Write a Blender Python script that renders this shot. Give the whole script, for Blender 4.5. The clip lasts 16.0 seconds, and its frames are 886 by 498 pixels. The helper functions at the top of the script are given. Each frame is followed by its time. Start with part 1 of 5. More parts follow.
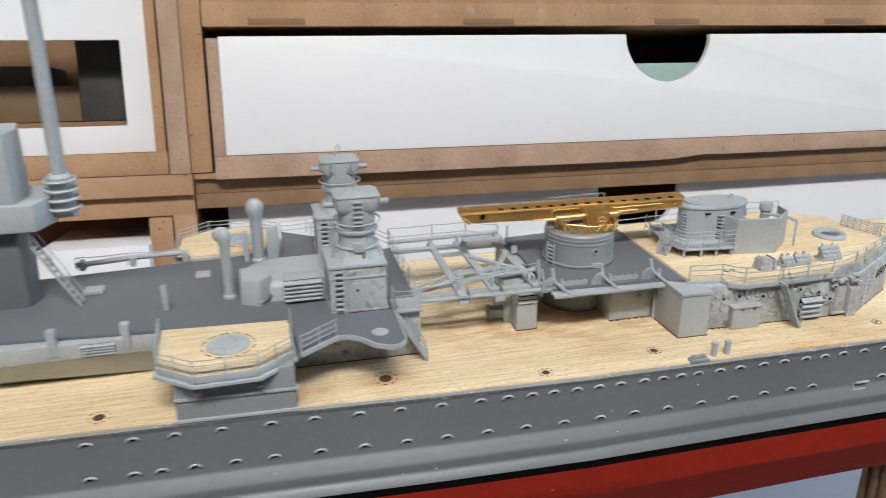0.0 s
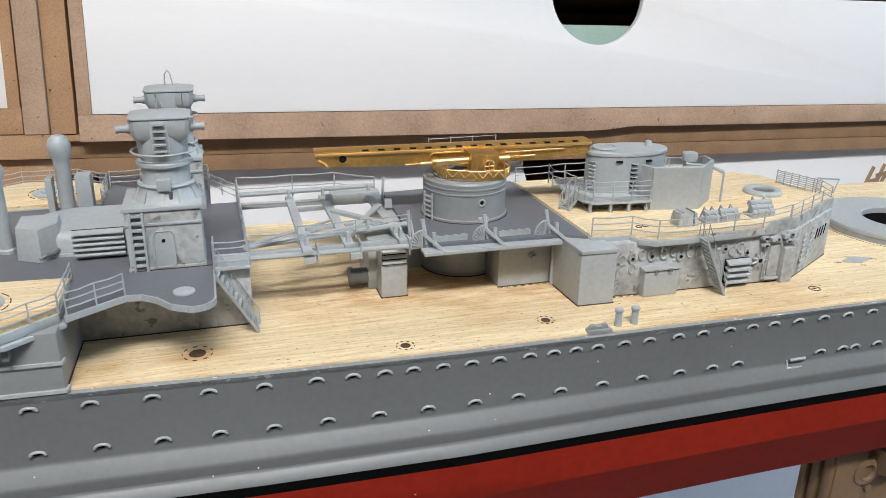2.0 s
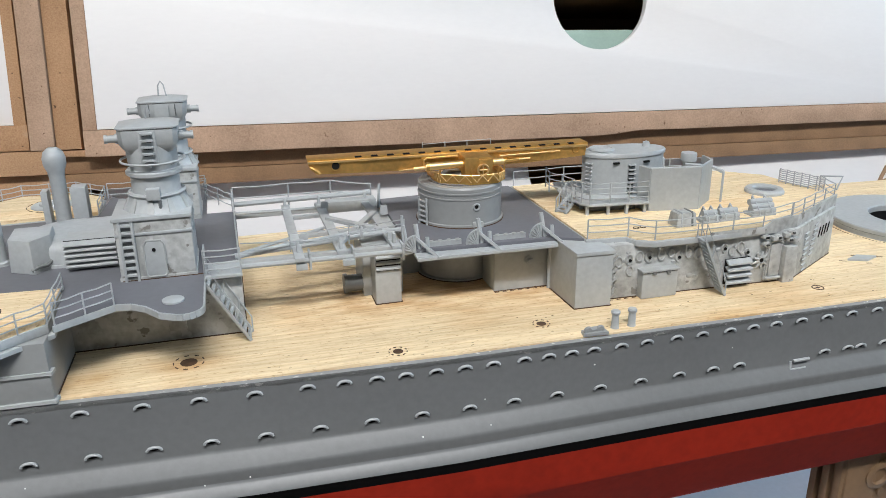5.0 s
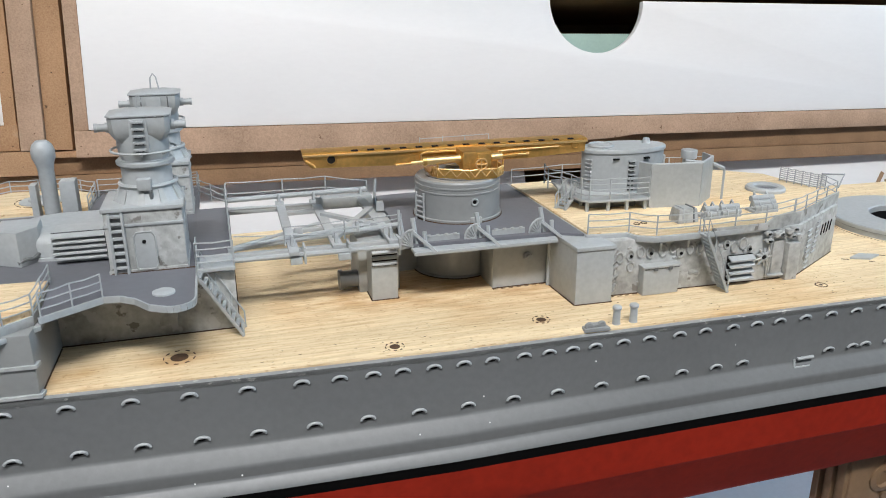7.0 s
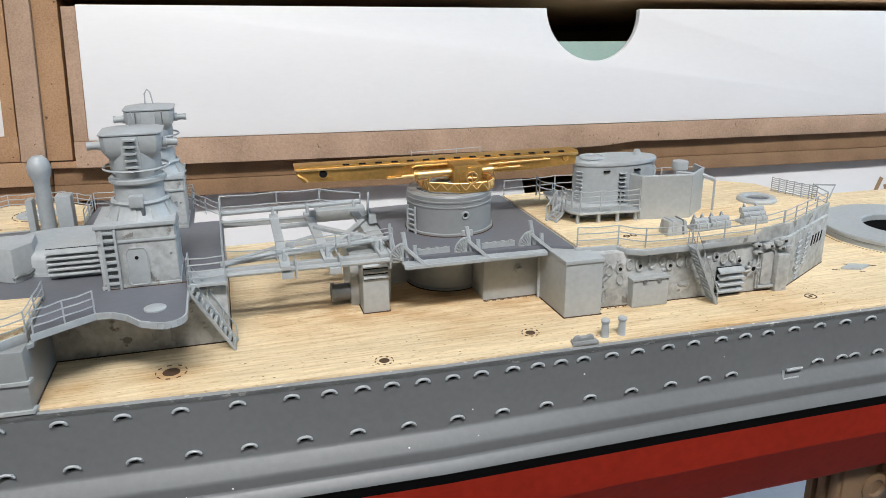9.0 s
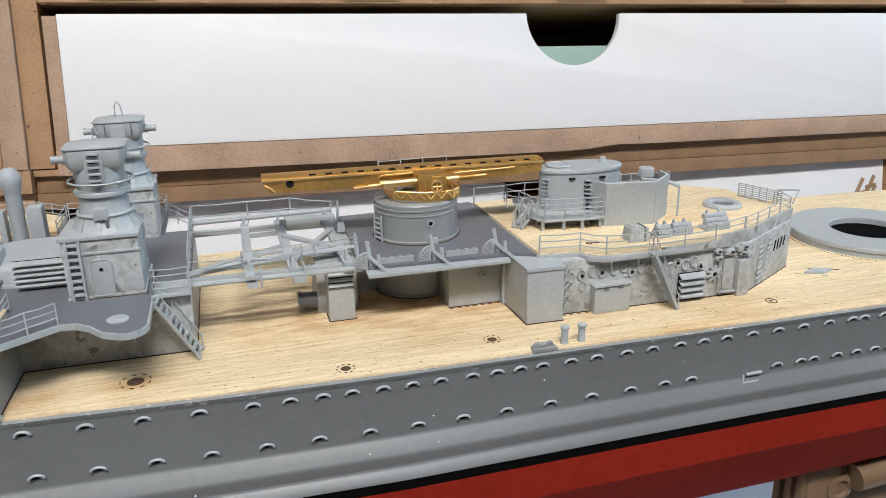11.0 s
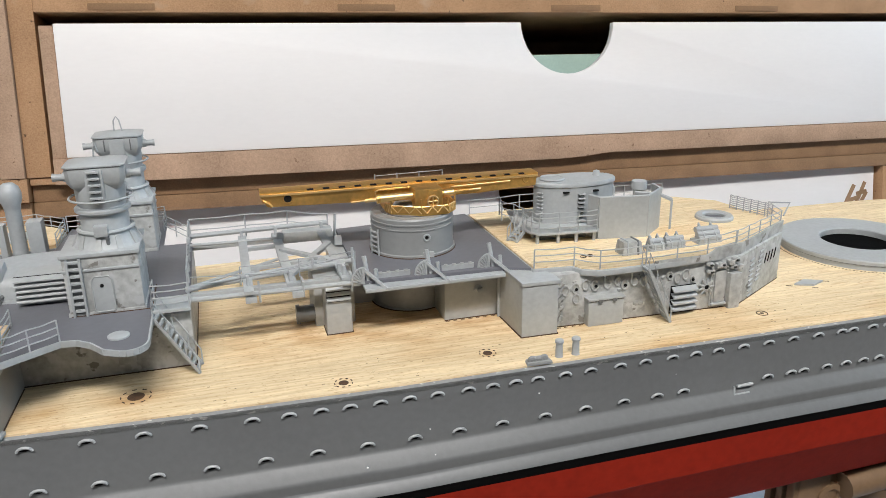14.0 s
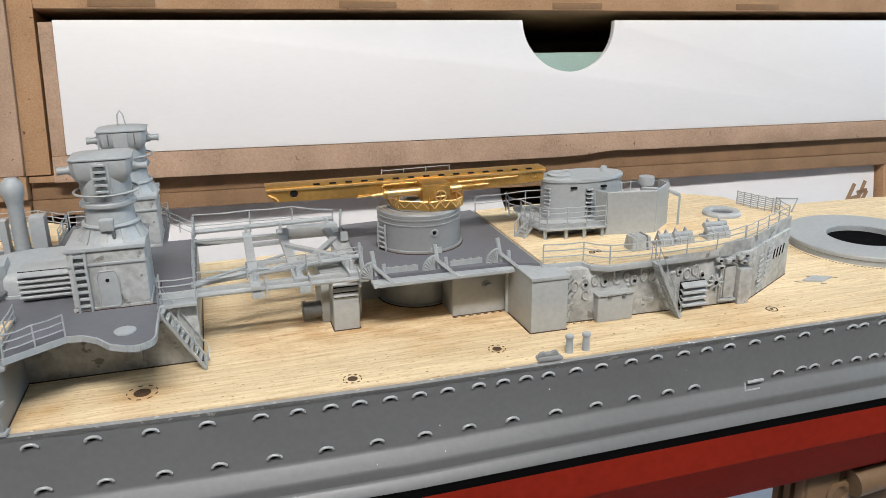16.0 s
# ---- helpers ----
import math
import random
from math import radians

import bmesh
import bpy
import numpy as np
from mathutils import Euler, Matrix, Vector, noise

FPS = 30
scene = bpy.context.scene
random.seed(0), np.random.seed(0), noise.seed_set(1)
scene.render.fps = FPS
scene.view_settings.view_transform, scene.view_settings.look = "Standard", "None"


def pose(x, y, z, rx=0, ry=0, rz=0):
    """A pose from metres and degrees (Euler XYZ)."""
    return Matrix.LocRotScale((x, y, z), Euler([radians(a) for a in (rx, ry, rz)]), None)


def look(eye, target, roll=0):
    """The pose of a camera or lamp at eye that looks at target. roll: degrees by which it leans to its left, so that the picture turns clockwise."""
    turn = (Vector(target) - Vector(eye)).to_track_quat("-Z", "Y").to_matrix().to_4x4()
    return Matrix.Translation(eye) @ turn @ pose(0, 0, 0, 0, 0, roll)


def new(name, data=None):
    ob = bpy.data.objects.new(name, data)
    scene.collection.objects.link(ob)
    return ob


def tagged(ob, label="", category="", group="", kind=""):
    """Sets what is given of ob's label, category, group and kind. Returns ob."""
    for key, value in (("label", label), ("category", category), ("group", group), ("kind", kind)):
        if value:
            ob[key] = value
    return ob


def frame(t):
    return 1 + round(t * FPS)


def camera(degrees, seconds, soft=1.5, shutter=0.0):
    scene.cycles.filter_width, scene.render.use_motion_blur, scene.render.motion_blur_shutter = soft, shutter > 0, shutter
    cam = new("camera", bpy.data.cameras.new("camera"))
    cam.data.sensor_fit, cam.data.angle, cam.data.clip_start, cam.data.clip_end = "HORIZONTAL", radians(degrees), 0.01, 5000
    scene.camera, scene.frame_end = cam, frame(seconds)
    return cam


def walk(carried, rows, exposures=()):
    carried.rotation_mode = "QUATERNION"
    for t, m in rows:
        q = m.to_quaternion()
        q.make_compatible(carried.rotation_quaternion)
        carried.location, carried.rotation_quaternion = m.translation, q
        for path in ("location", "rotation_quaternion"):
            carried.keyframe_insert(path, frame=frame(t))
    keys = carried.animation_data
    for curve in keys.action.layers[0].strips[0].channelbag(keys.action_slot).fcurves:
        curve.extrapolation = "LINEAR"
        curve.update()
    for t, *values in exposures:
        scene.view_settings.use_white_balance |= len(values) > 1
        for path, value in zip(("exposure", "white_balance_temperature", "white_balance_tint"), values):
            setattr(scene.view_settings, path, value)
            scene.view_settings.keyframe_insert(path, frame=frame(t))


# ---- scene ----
cam = camera(59.77, 16.0, soft=0.85, shutter=0.5)
PATH = [
    (0, (0.01619, 0.00625, 0.21221), (0.08297, 0.27820, 0.10456), -0.27),
    (0.5, (0.03625, 0.02038, 0.20294), (0.11106, 0.28916, 0.09265), 0.14),
    (1, (0.04260, 0.03086, 0.18896), (0.12239, 0.29804, 0.07829), 0.74),
    (1.5, (0.04983, 0.03359, 0.18568), (0.13140, 0.30120, 0.07738), 1.09),
    (2, (0.05408, 0.03622, 0.18115), (0.13564, 0.30499, 0.07576), 1.00),
    (2.5, (0.05658, 0.03637, 0.17978), (0.13667, 0.30620, 0.07597), 0.68),
    (3, (0.05736, 0.03574, 0.17908), (0.13524, 0.30648, 0.07596), 0.24),
    (3.5, (0.06091, 0.03543, 0.17784), (0.13769, 0.30651, 0.07480), 0.03),
    (4, (0.06309, 0.03475, 0.17843), (0.13898, 0.30647, 0.07643), -0.33),
    (4.5, (0.06295, 0.03478, 0.17794), (0.13845, 0.30697, 0.07687), -0.53),
    (4.7, (0.06090, 0.03497, 0.17944), (0.13630, 0.30700, 0.07789), -0.54),
    (6.8, (0.05867, 0.03930, 0.17159), (0.13770, 0.31213, 0.07507), -0.25),
    (7, (0.05968, 0.03813, 0.17362), (0.13818, 0.31096, 0.07668), -0.23),
    (7.5, (0.06001, 0.03713, 0.17575), (0.13792, 0.31027, 0.07918), -0.35),
    (8, (0.06241, 0.03675, 0.17518), (0.13978, 0.31021, 0.07908), -0.40),
    (10.5, (0.06367, 0.03403, 0.17986), (0.14030, 0.30772, 0.08383), -0.85),
    (11, (0.07116, 0.03160, 0.17965), (0.14825, 0.30522, 0.08378), -0.96),
    (11.5, (0.07194, 0.03051, 0.18168), (0.14972, 0.30391, 0.08574), -1.01),
    (12, (0.07067, 0.03004, 0.18354), (0.14933, 0.30323, 0.08772), -0.96),
    (12.5, (0.07030, 0.03083, 0.18231), (0.14956, 0.30394, 0.08676), -0.89),
    (13, (0.07038, 0.03087, 0.18244), (0.14959, 0.30395, 0.08677), -0.83),
    (13.5, (0.07037, 0.03104, 0.18207), (0.14972, 0.30414, 0.08659), -0.81),
    (14, (0.07034, 0.03028, 0.18393), (0.14960, 0.30335, 0.08828), -0.86),
    (14.5, (0.07069, 0.03096, 0.18256), (0.15035, 0.30397, 0.08707), -0.81),
    (15, (0.07052, 0.03012, 0.18406), (0.15062, 0.30293, 0.08834), -0.79),
    (15.5, (0.06541, 0.03247, 0.18242), (0.14618, 0.30504, 0.08661), -0.72),
    (16, (0.06739, 0.03249, 0.18173), (0.14851, 0.30523, 0.08669), -0.76),
]
TINTS = [(0, -0.10, 6400, 11.5), (1.0, -0.01, 6400, 11.5), (12.5, -0.03, 6400, 11.5), (13.4, -0.04, 6660, 12.5), (16, -0.04, 6660, 12.5)]
walk(cam, [(t, look(eye, target, roll)) for t, eye, target, roll in PATH], TINTS)

# ---- light: a closed workroom with a ceiling light, added fill lamp and daylit window ----
world = bpy.data.worlds.new("world")
scene.world = world
world.use_nodes = True
world.node_tree.nodes["Background"].inputs["Color"].default_value = (0.55, 0.62, 0.75, 1)
world.node_tree.nodes["Background"].inputs["Strength"].default_value = 0.3


def area_lamp(name, eye, target, sx, sy, watts, colour):
    data = bpy.data.lights.new(name, "AREA")
    data.shape, data.size, data.size_y, data.energy, data.color = "RECTANGLE", sx, sy, watts, colour
    ob = new(name, data)
    ob.matrix_world = look(eye, target)
    return ob


area_lamp("ceiling_and_fill_lamp", (0.0, -0.75, 1.62), (0.05, 0.2, 0), 0.9, 0.3, 62, (0.985, 0.98, 0.96))
# Fill lamp added at the far left to brighten that end of the hull
area_lamp("ceiling_and_fill_lamp", (-1.1, -0.9, 1.62), (0.0, 0.1, 0.1), 0.9, 0.35, 13, (0.985, 0.98, 0.96))
area_lamp("window_lamp", (2.3, 0.2, 1.02), (0.25, 0.25, 0.1), 1.0, 1.0, 27, (0.52, 0.77, 1.0))


# ---- materials ----
def material(name, colour, rough=0.5, metal=0.0, var=0.12, scale=60.0, fine=900.0, bump=0.15, stretch=(1, 1, 1), spec=0.5, specks=None, tint=None):
    """Painted or raw surface with a cloudy variation, a fine grain and a slight relief."""
    m = bpy.data.materials.new(name)
    m.use_nodes = True
    nt = m.node_tree
    bsdf = nt.nodes["Principled BSDF"]
    coord = nt.nodes.new("ShaderNodeTexCoord")
    mapping = nt.nodes.new("ShaderNodeMapping")
    mapping.inputs["Scale"].default_value = stretch
    nt.links.new(coord.outputs["Object"], mapping.inputs["Vector"])
    big = nt.nodes.new("ShaderNodeTexNoise")
    big.inputs["Scale"].default_value, big.inputs["Detail"].default_value = scale, 5
    small = nt.nodes.new("ShaderNodeTexNoise")
    small.inputs["Scale"].default_value, small.inputs["Detail"].default_value = fine, 4
    for n in (big, small):
        nt.links.new(mapping.outputs["Vector"], n.inputs["Vector"])
    mixf = nt.nodes.new("ShaderNodeMath")
    mixf.operation = "ADD"
    nt.links.new(big.outputs["Fac"], mixf.inputs[0])
    nt.links.new(small.outputs["Fac"], mixf.inputs[1])
    ramp = nt.nodes.new("ShaderNodeMapRange")
    ramp.inputs["From Min"].default_value, ramp.inputs["From Max"].default_value = 0.7, 1.3
    nt.links.new(mixf.outputs[0], ramp.inputs["Value"])
    mix = nt.nodes.new("ShaderNodeMix")
    mix.data_type = "RGBA"
    low = [c * (1 - var) for c in colour]
    high = [min(1, c * (1 + var)) for c in (tint or colour)]
    mix.inputs[6].default_value, mix.inputs[7].default_value = (*low, 1), (*high, 1)
    nt.links.new(ramp.outputs["Result"], mix.inputs[0])
    colour_out = mix.outputs[2]
    for size, low_s, high_s, shade in specks or ():
        tex = nt.nodes.new("ShaderNodeTexNoise")
        tex.inputs["Scale"].default_value, tex.inputs["Detail"].default_value = size, 3
        nt.links.new(mapping.outputs["Vector"], tex.inputs["Vector"])
        cut = nt.nodes.new("ShaderNodeMapRange")
        cut.inputs["From Min"].default_value, cut.inputs["From Max"].default_value = low_s, high_s
        nt.links.new(tex.outputs["Fac"], cut.inputs["Value"])
        over = nt.nodes.new("ShaderNodeMix")
        over.data_type = "RGBA"
        nt.links.new(cut.outputs["Result"], over.inputs[0])
        nt.links.new(colour_out, over.inputs[6])
        over.inputs[7].default_value = (*shade, 1)
        colour_out = over.outputs[2]
    nt.links.new(colour_out, bsdf.inputs["Base Color"])
    r = nt.nodes.new("ShaderNodeMapRange")
    r.inputs["To Min"].default_value, r.inputs["To Max"].default_value = max(0.03, rough - 0.1), min(1, rough + 0.1)
    nt.links.new(big.outputs["Fac"], r.inputs["Value"])
    nt.links.new(r.outputs["Result"], bsdf.inputs["Roughness"])
    bsdf.inputs["Metallic"].default_value = metal
    bsdf.inputs["Specular IOR Level"].default_value = spec
    if bump:
        b = nt.nodes.new("ShaderNodeBump")
        b.inputs["Strength"].default_value, b.inputs["Distance"].default_value = bump, 0.0003
        nt.links.new(small.outputs["Fac"], b.inputs["Height"])
        nt.links.new(b.outputs["Normal"], bsdf.inputs["Normal"])
    return m


def deck_wood(name, spots=()):
    """Thin wooden deck sheet: planks about 1 mm wide along x, streaked grain, fine dark pores and brown stains."""
    m = material(name, (0.70, 0.54, 0.33), 0.6, var=0.14, scale=16, fine=420, stretch=(0.10, 2.2, 2.2), bump=0.5, tint=(0.80, 0.665, 0.445), spec=0.3)
    nt = m.node_tree
    bsdf = nt.nodes["Principled BSDF"]
    base = bsdf.inputs["Base Color"].links[0].from_socket
    coord = nt.nodes.new("ShaderNodeTexCoord")

    def layer(socket, mask, colour):
        mix = nt.nodes.new("ShaderNodeMix")
        mix.data_type, mix.blend_type = "RGBA", "MULTIPLY"
        nt.links.new(mask, mix.inputs[0])
        nt.links.new(socket, mix.inputs[6])
        mix.inputs[7].default_value = (*colour, 1)
        return mix.outputs[2]

    def streak(scale, stretch, low, high, amount, detail=4):
        mapping = nt.nodes.new("ShaderNodeMapping")
        mapping.inputs["Scale"].default_value = stretch
        nt.links.new(coord.outputs["Object"], mapping.inputs["Vector"])
        tex = nt.nodes.new("ShaderNodeTexNoise")
        tex.inputs["Scale"].default_value, tex.inputs["Detail"].default_value = scale, detail
        nt.links.new(mapping.outputs["Vector"], tex.inputs["Vector"])
        rng_ = nt.nodes.new("ShaderNodeMapRange")
        rng_.inputs["From Min"].default_value, rng_.inputs["From Max"].default_value = low, high
        rng_.inputs["To Max"].default_value = amount
        nt.links.new(tex.outputs["Fac"], rng_.inputs["Value"])
        return rng_.outputs["Result"]

    base = layer(base, streak(1100, (0.22, 1.0, 1.0), 0.50, 0.68, 0.34), (0.70, 0.57, 0.42))
    base = layer(base, streak(1900, (0.3, 1.0, 1.0), 0.60, 0.70, 0.7), (0.52, 0.38, 0.25))
    base = layer(base, streak(40, (0.35, 1.3, 1.0), 0.54, 0.74, 0.75), (0.80, 0.60, 0.38))
    base = layer(base, streak(520, (0.12, 1.0, 1.0), 0.62, 0.68, 0.4), (0.66, 0.48, 0.31))
    for x, y, size, amount in spots:
        gap = nt.nodes.new("ShaderNodeVectorMath")
        gap.operation = "DISTANCE"
        nt.links.new(coord.outputs["Object"], gap.inputs[0])
        gap.inputs[1].default_value = (x, y, 0)
        fade = nt.nodes.new("ShaderNodeMapRange")
        fade.inputs["From Min"].default_value, fade.inputs["From Max"].default_value = size, size * 0.2
        fade.inputs["To Max"].default_value = amount
        nt.links.new(gap.outputs["Value"], fade.inputs["Value"])
        cloud = nt.nodes.new("ShaderNodeMath")
        cloud.operation = "MULTIPLY"
        nt.links.new(fade.outputs["Result"], cloud.inputs[0])
        nt.links.new(streak(170, (0.5, 1.0, 1.0), 0.36, 0.62, 1.0), cloud.inputs[1])
        base = layer(base, cloud.outputs[0], (0.66, 0.43, 0.22))
    brick = nt.nodes.new("ShaderNodeTexBrick")
    brick.inputs["Scale"].default_value = 1.0
    brick.inputs["Brick Width"].default_value, brick.inputs["Row Height"].default_value = 0.034, 0.0011
    brick.inputs["Mortar Size"].default_value, brick.inputs["Mortar Smooth"].default_value = 0.00012, 0.3
    brick.inputs["Color1"].default_value, brick.inputs["Color2"].default_value = (1, 1, 1, 1), (0.86, 0.84, 0.80, 1)
    brick.inputs["Mortar"].default_value = (0.74, 0.66, 0.55, 1)
    nt.links.new(coord.outputs["Object"], brick.inputs["Vector"])
    mul = nt.nodes.new("ShaderNodeMix")
    mul.data_type, mul.blend_type = "RGBA", "MULTIPLY"
    mul.inputs[0].default_value = 0.28
    nt.links.new(base, mul.inputs[6])
    nt.links.new(brick.outputs["Color"], mul.inputs[7])
    nt.links.new(mul.outputs[2], bsdf.inputs["Base Color"])
    return m


GREY = material("light_grey_paint", (0.37, 0.395, 0.405), 0.44, var=0.09, scale=50, fine=700, bump=0.12)
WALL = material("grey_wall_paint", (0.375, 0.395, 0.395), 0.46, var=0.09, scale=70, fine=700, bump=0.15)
WORN = material("worn_grey_paint", (0.345, 0.355, 0.345), 0.5, var=0.25, scale=110, fine=500, bump=0.5, tint=(0.41, 0.425, 0.42), specks=[(190, 0.56, 0.59, (0.45, 0.465, 0.465)), (330, 0.64, 0.69, (0.19, 0.185, 0.17))])
RIM = material("chipped_rim_paint", (0.25, 0.26, 0.26), 0.45, var=0.12, scale=60, fine=700, stretch=(0.5, 1, 1), specks=[(800, 0.63, 0.67, (0.60, 0.60, 0.58))])
# Hull grey, used again for dark pieces that stand in for shade
HULL = material("dark_grey_hull_and_shade", (0.141, 0.149, 0.152), 0.42, var=0.08, scale=20, fine=600, bump=0.10)
# Mid grey for the fairlead; darkened grey for the shaded sponson and drum
BAND = material("mid_grey_and_shaded_paint", (0.25, 0.26, 0.26), 0.40, var=0.06, scale=20, fine=600, bump=0.10)
DECK = material("dark_deck_paint", (0.13, 0.135, 0.152), 0.5, var=0.06, scale=30, fine=600, bump=0.12)
RED = material("red_hull_paint", (0.25, 0.018, 0.008), 0.8, var=0.12, scale=25, fine=400, bump=0.10, spec=0.06)
BLACK = material("black_paint", (0.003, 0.003, 0.003), 0.8, var=0.2, scale=200, fine=900, spec=0.03)
# Near-black for openings and for painted shade under rungs and brows
HOLE = material("dark_hollow_and_shade", (0.012, 0.012, 0.012), 0.8, var=0.2, spec=0.1)
RUST = material("dark_rusty_mark", (0.07, 0.035, 0.015), 0.8, var=0.4, scale=300)
BRASS = material("polished_brass", (0.74, 0.46, 0.15), 0.5, 1.0, var=0.16, scale=90, fine=900, bump=0.08)
PALEBRASS = material("pale_brass", (0.94, 0.70, 0.34), 0.46, 1.0, var=0.06, scale=90, fine=900, bump=0.05)
WOOD = deck_wood("deck_wood")
# glue-browned patches beside the deckhouses, as (x, y, size, strength) from the deck's middle
MAINWOOD = deck_wood("main_deck_wood", [(-0.054, -0.038, 0.013, 0.6), (-0.076, -0.042, 0.012, 0.7), (-0.004, -0.014, 0.016, 0.9), (0.016, -0.02, 0.02, 0.7), (0.037, -0.024, 0.014, 0.8), (0.056, -0.036, 0.010, 0.6), (-0.02, -0.016, 0.022, 0.5), (0.1, -0.04, 0.02, 0.35)])
MDF = material("mdf_board", (0.345, 0.20, 0.105), 0.75, var=0.13, scale=35, fine=1400, bump=0.3, spec=0.25, tint=(0.41, 0.25, 0.14), specks=[(380, 0.69, 0.73, (0.12, 0.07, 0.04)), (90, 0.62, 0.75, (0.42, 0.29, 0.19))])
LEDGE = material("mdf_cut_edge", (0.35, 0.235, 0.16), 0.8, var=0.15, scale=45, fine=1300, bump=0.35, spec=0.2, tint=(0.41, 0.28, 0.195), specks=[(420, 0.70, 0.74, (0.18, 0.11, 0.065))])
EDGE = material("mdf_edge_and_shaded_rail", (0.24, 0.145, 0.08), 0.8, var=0.18, scale=60, fine=1400, bump=0.3, spec=0.2)
WHITE = material("white_laminate", (0.73, 0.725, 0.72), 0.45, var=0.015, scale=60, fine=700, bump=0.05, stretch=(0.3, 1, 1))
STAND = material("pale_printed_stand", (0.155, 0.095, 0.05), 0.6, var=0.1, scale=20, fine=300, stretch=(3, 0.3, 3))
TABLE = material("pale_table_top", (0.76, 0.83, 0.93), 0.35, var=0.04, scale=8, fine=300)
ROOM = material("room_wall_paint", (0.17, 0.165, 0.16), 0.9, var=0.04, scale=3, fine=80)
FLOOR = material("room_floor", (0.25, 0.2, 0.16), 0.6, var=0.15, scale=4, fine=60)
MINT = material("pale_green_card", (0.30, 0.42, 0.37), 0.6, var=0.05)
DUSKY = material("dark_bottles", (0.05, 0.05, 0.045), 0.4, var=0.4, scale=40)
LOGO = material("burnt_logo", (0.30, 0.19, 0.11), 0.8, var=0.1)
GLOW = bpy.data.materials.new("lamp_diffuser")
GLOW.use_nodes = True
GLOW.node_tree.nodes["Principled BSDF"].inputs["Emission Color"].default_value = (1, 0.96, 0.9, 1)
GLOW.node_tree.nodes["Principled BSDF"].inputs["Emission Strength"].default_value = 2.0

# ---- builders: all places in millimetres, in the frame of the thing ----
PLACE = {}


def B():
    return bmesh.new()


def box(bm, x0, x1, y0, y1, z0, z1):
    v = [bm.verts.new(c) for c in ((x0, y0, z0), (x1, y0, z0), (x1, y1, z0), (x0, y1, z0), (x0, y0, z1), (x1, y0, z1), (x1, y1, z1), (x0, y1, z1))]
    for f in ((3, 2, 1, 0), (4, 5, 6, 7), (0, 1, 5, 4), (1, 2, 6, 5), (2, 3, 7, 6), (3, 0, 4, 7)):
        bm.faces.new([v[i] for i in f])
    return bm


def prism(bm, pts, z0, z1, inset=0.0):
    """A polygon in plan drawn up from z0 to z1; inset draws the top in towards its middle."""
    cx, cy = sum(p[0] for p in pts) / len(pts), sum(p[1] for p in pts) / len(pts)
    low = [bm.verts.new((x, y, z0)) for x, y in pts]
    top = [bm.verts.new((x + (cx - x) * inset, y + (cy - y) * inset, z1)) for x, y in pts]
    n = len(pts)
    bm.faces.new(low[::-1])
    bm.faces.new(top)
    for i in range(n):
        bm.faces.new((low[i], low[(i + 1) % n], top[(i + 1) % n], top[i]))
    return bm


def rod(bm, a, b, r, r2=None, seg=8):
    a, b = Vector(a), Vector(b)
    w = (b - a).normalized()
    u = w.orthogonal().normalized()
    v = w.cross(u)
    rings = []
    for p, rad in ((a, r), (b, r if r2 is None else r2)):
        rings.append([bm.verts.new(p + rad * (math.cos(k * math.tau / seg) * u + math.sin(k * math.tau / seg) * v)) for k in range(seg)])
    for k in range(seg):
        bm.faces.new((rings[0][k], rings[0][(k + 1) % seg], rings[1][(k + 1) % seg], rings[1][k]))
    bm.faces.new(rings[0][::-1])
    bm.faces.new(rings[1])
    return bm


def tube(bm, pts, r, seg=6):
    """One unbroken tube along a line of points."""
    pts = [Vector(p) for p in pts]
    ways = [(b - a).normalized() for a, b in zip(pts, pts[1:])]
    u = ways[0].orthogonal().normalized()
    rings = []
    for k, p in enumerate(pts):
        w = (ways[max(0, k - 1)] + ways[min(k, len(ways) - 1)]).normalized()
        u = (u - w * u.dot(w)).normalized()
        v = w.cross(u)
        rings.append([bm.verts.new(p + r * (math.cos(q * math.tau / seg) * u + math.sin(q * math.tau / seg) * v)) for q in range(seg)])
    for lo, hi in zip(rings, rings[1:]):
        for q in range(seg):
            bm.faces.new((lo[q], lo[(q + 1) % seg], hi[(q + 1) % seg], hi[q]))
    bm.faces.new(rings[0][::-1])
    bm.faces.new(rings[-1])
    return bm


def lathe(bm, c, profile, seg=32, sx=1.0, sy=1.0, closed=False, axis="z"):
    """Turns (radius, height) pairs about an upright axis through c."""
    rings = []
    for r, h in profile:
        ring = []
        for k in range(seg):
            a = k * math.tau / seg
            p = (r * sx * math.cos(a), r * sy * math.sin(a), h)
            if axis == "x":
                p = (p[2], p[0], p[1])
            elif axis == "y":
                p = (p[0], p[2], p[1])
            ring.append(bm.verts.new((c[0] + p[0], c[1] + p[1], c[2] + p[2])))
        rings.append(ring)
    pairs = list(zip(rings, rings[1:]))
    if closed:
        pairs.append((rings[-1], rings[0]))
    for lo, hi in pairs:
        for k in range(seg):
            bm.faces.new((lo[k], lo[(k + 1) % seg], hi[(k + 1) % seg], hi[k]))
    if not closed:
        bm.faces.new(rings[0][::-1])
        bm.faces.new(rings[-1])
    return bm


def ring(bm, c, r, w, seg=28, axis="z", sx=1.0, sy=1.0):
    prof = [(r + w * math.cos(k * math.tau / 6), w * math.sin(k * math.tau / 6)) for k in range(6)]
    return lathe(bm, c, prof, seg, sx, sy, True, axis)


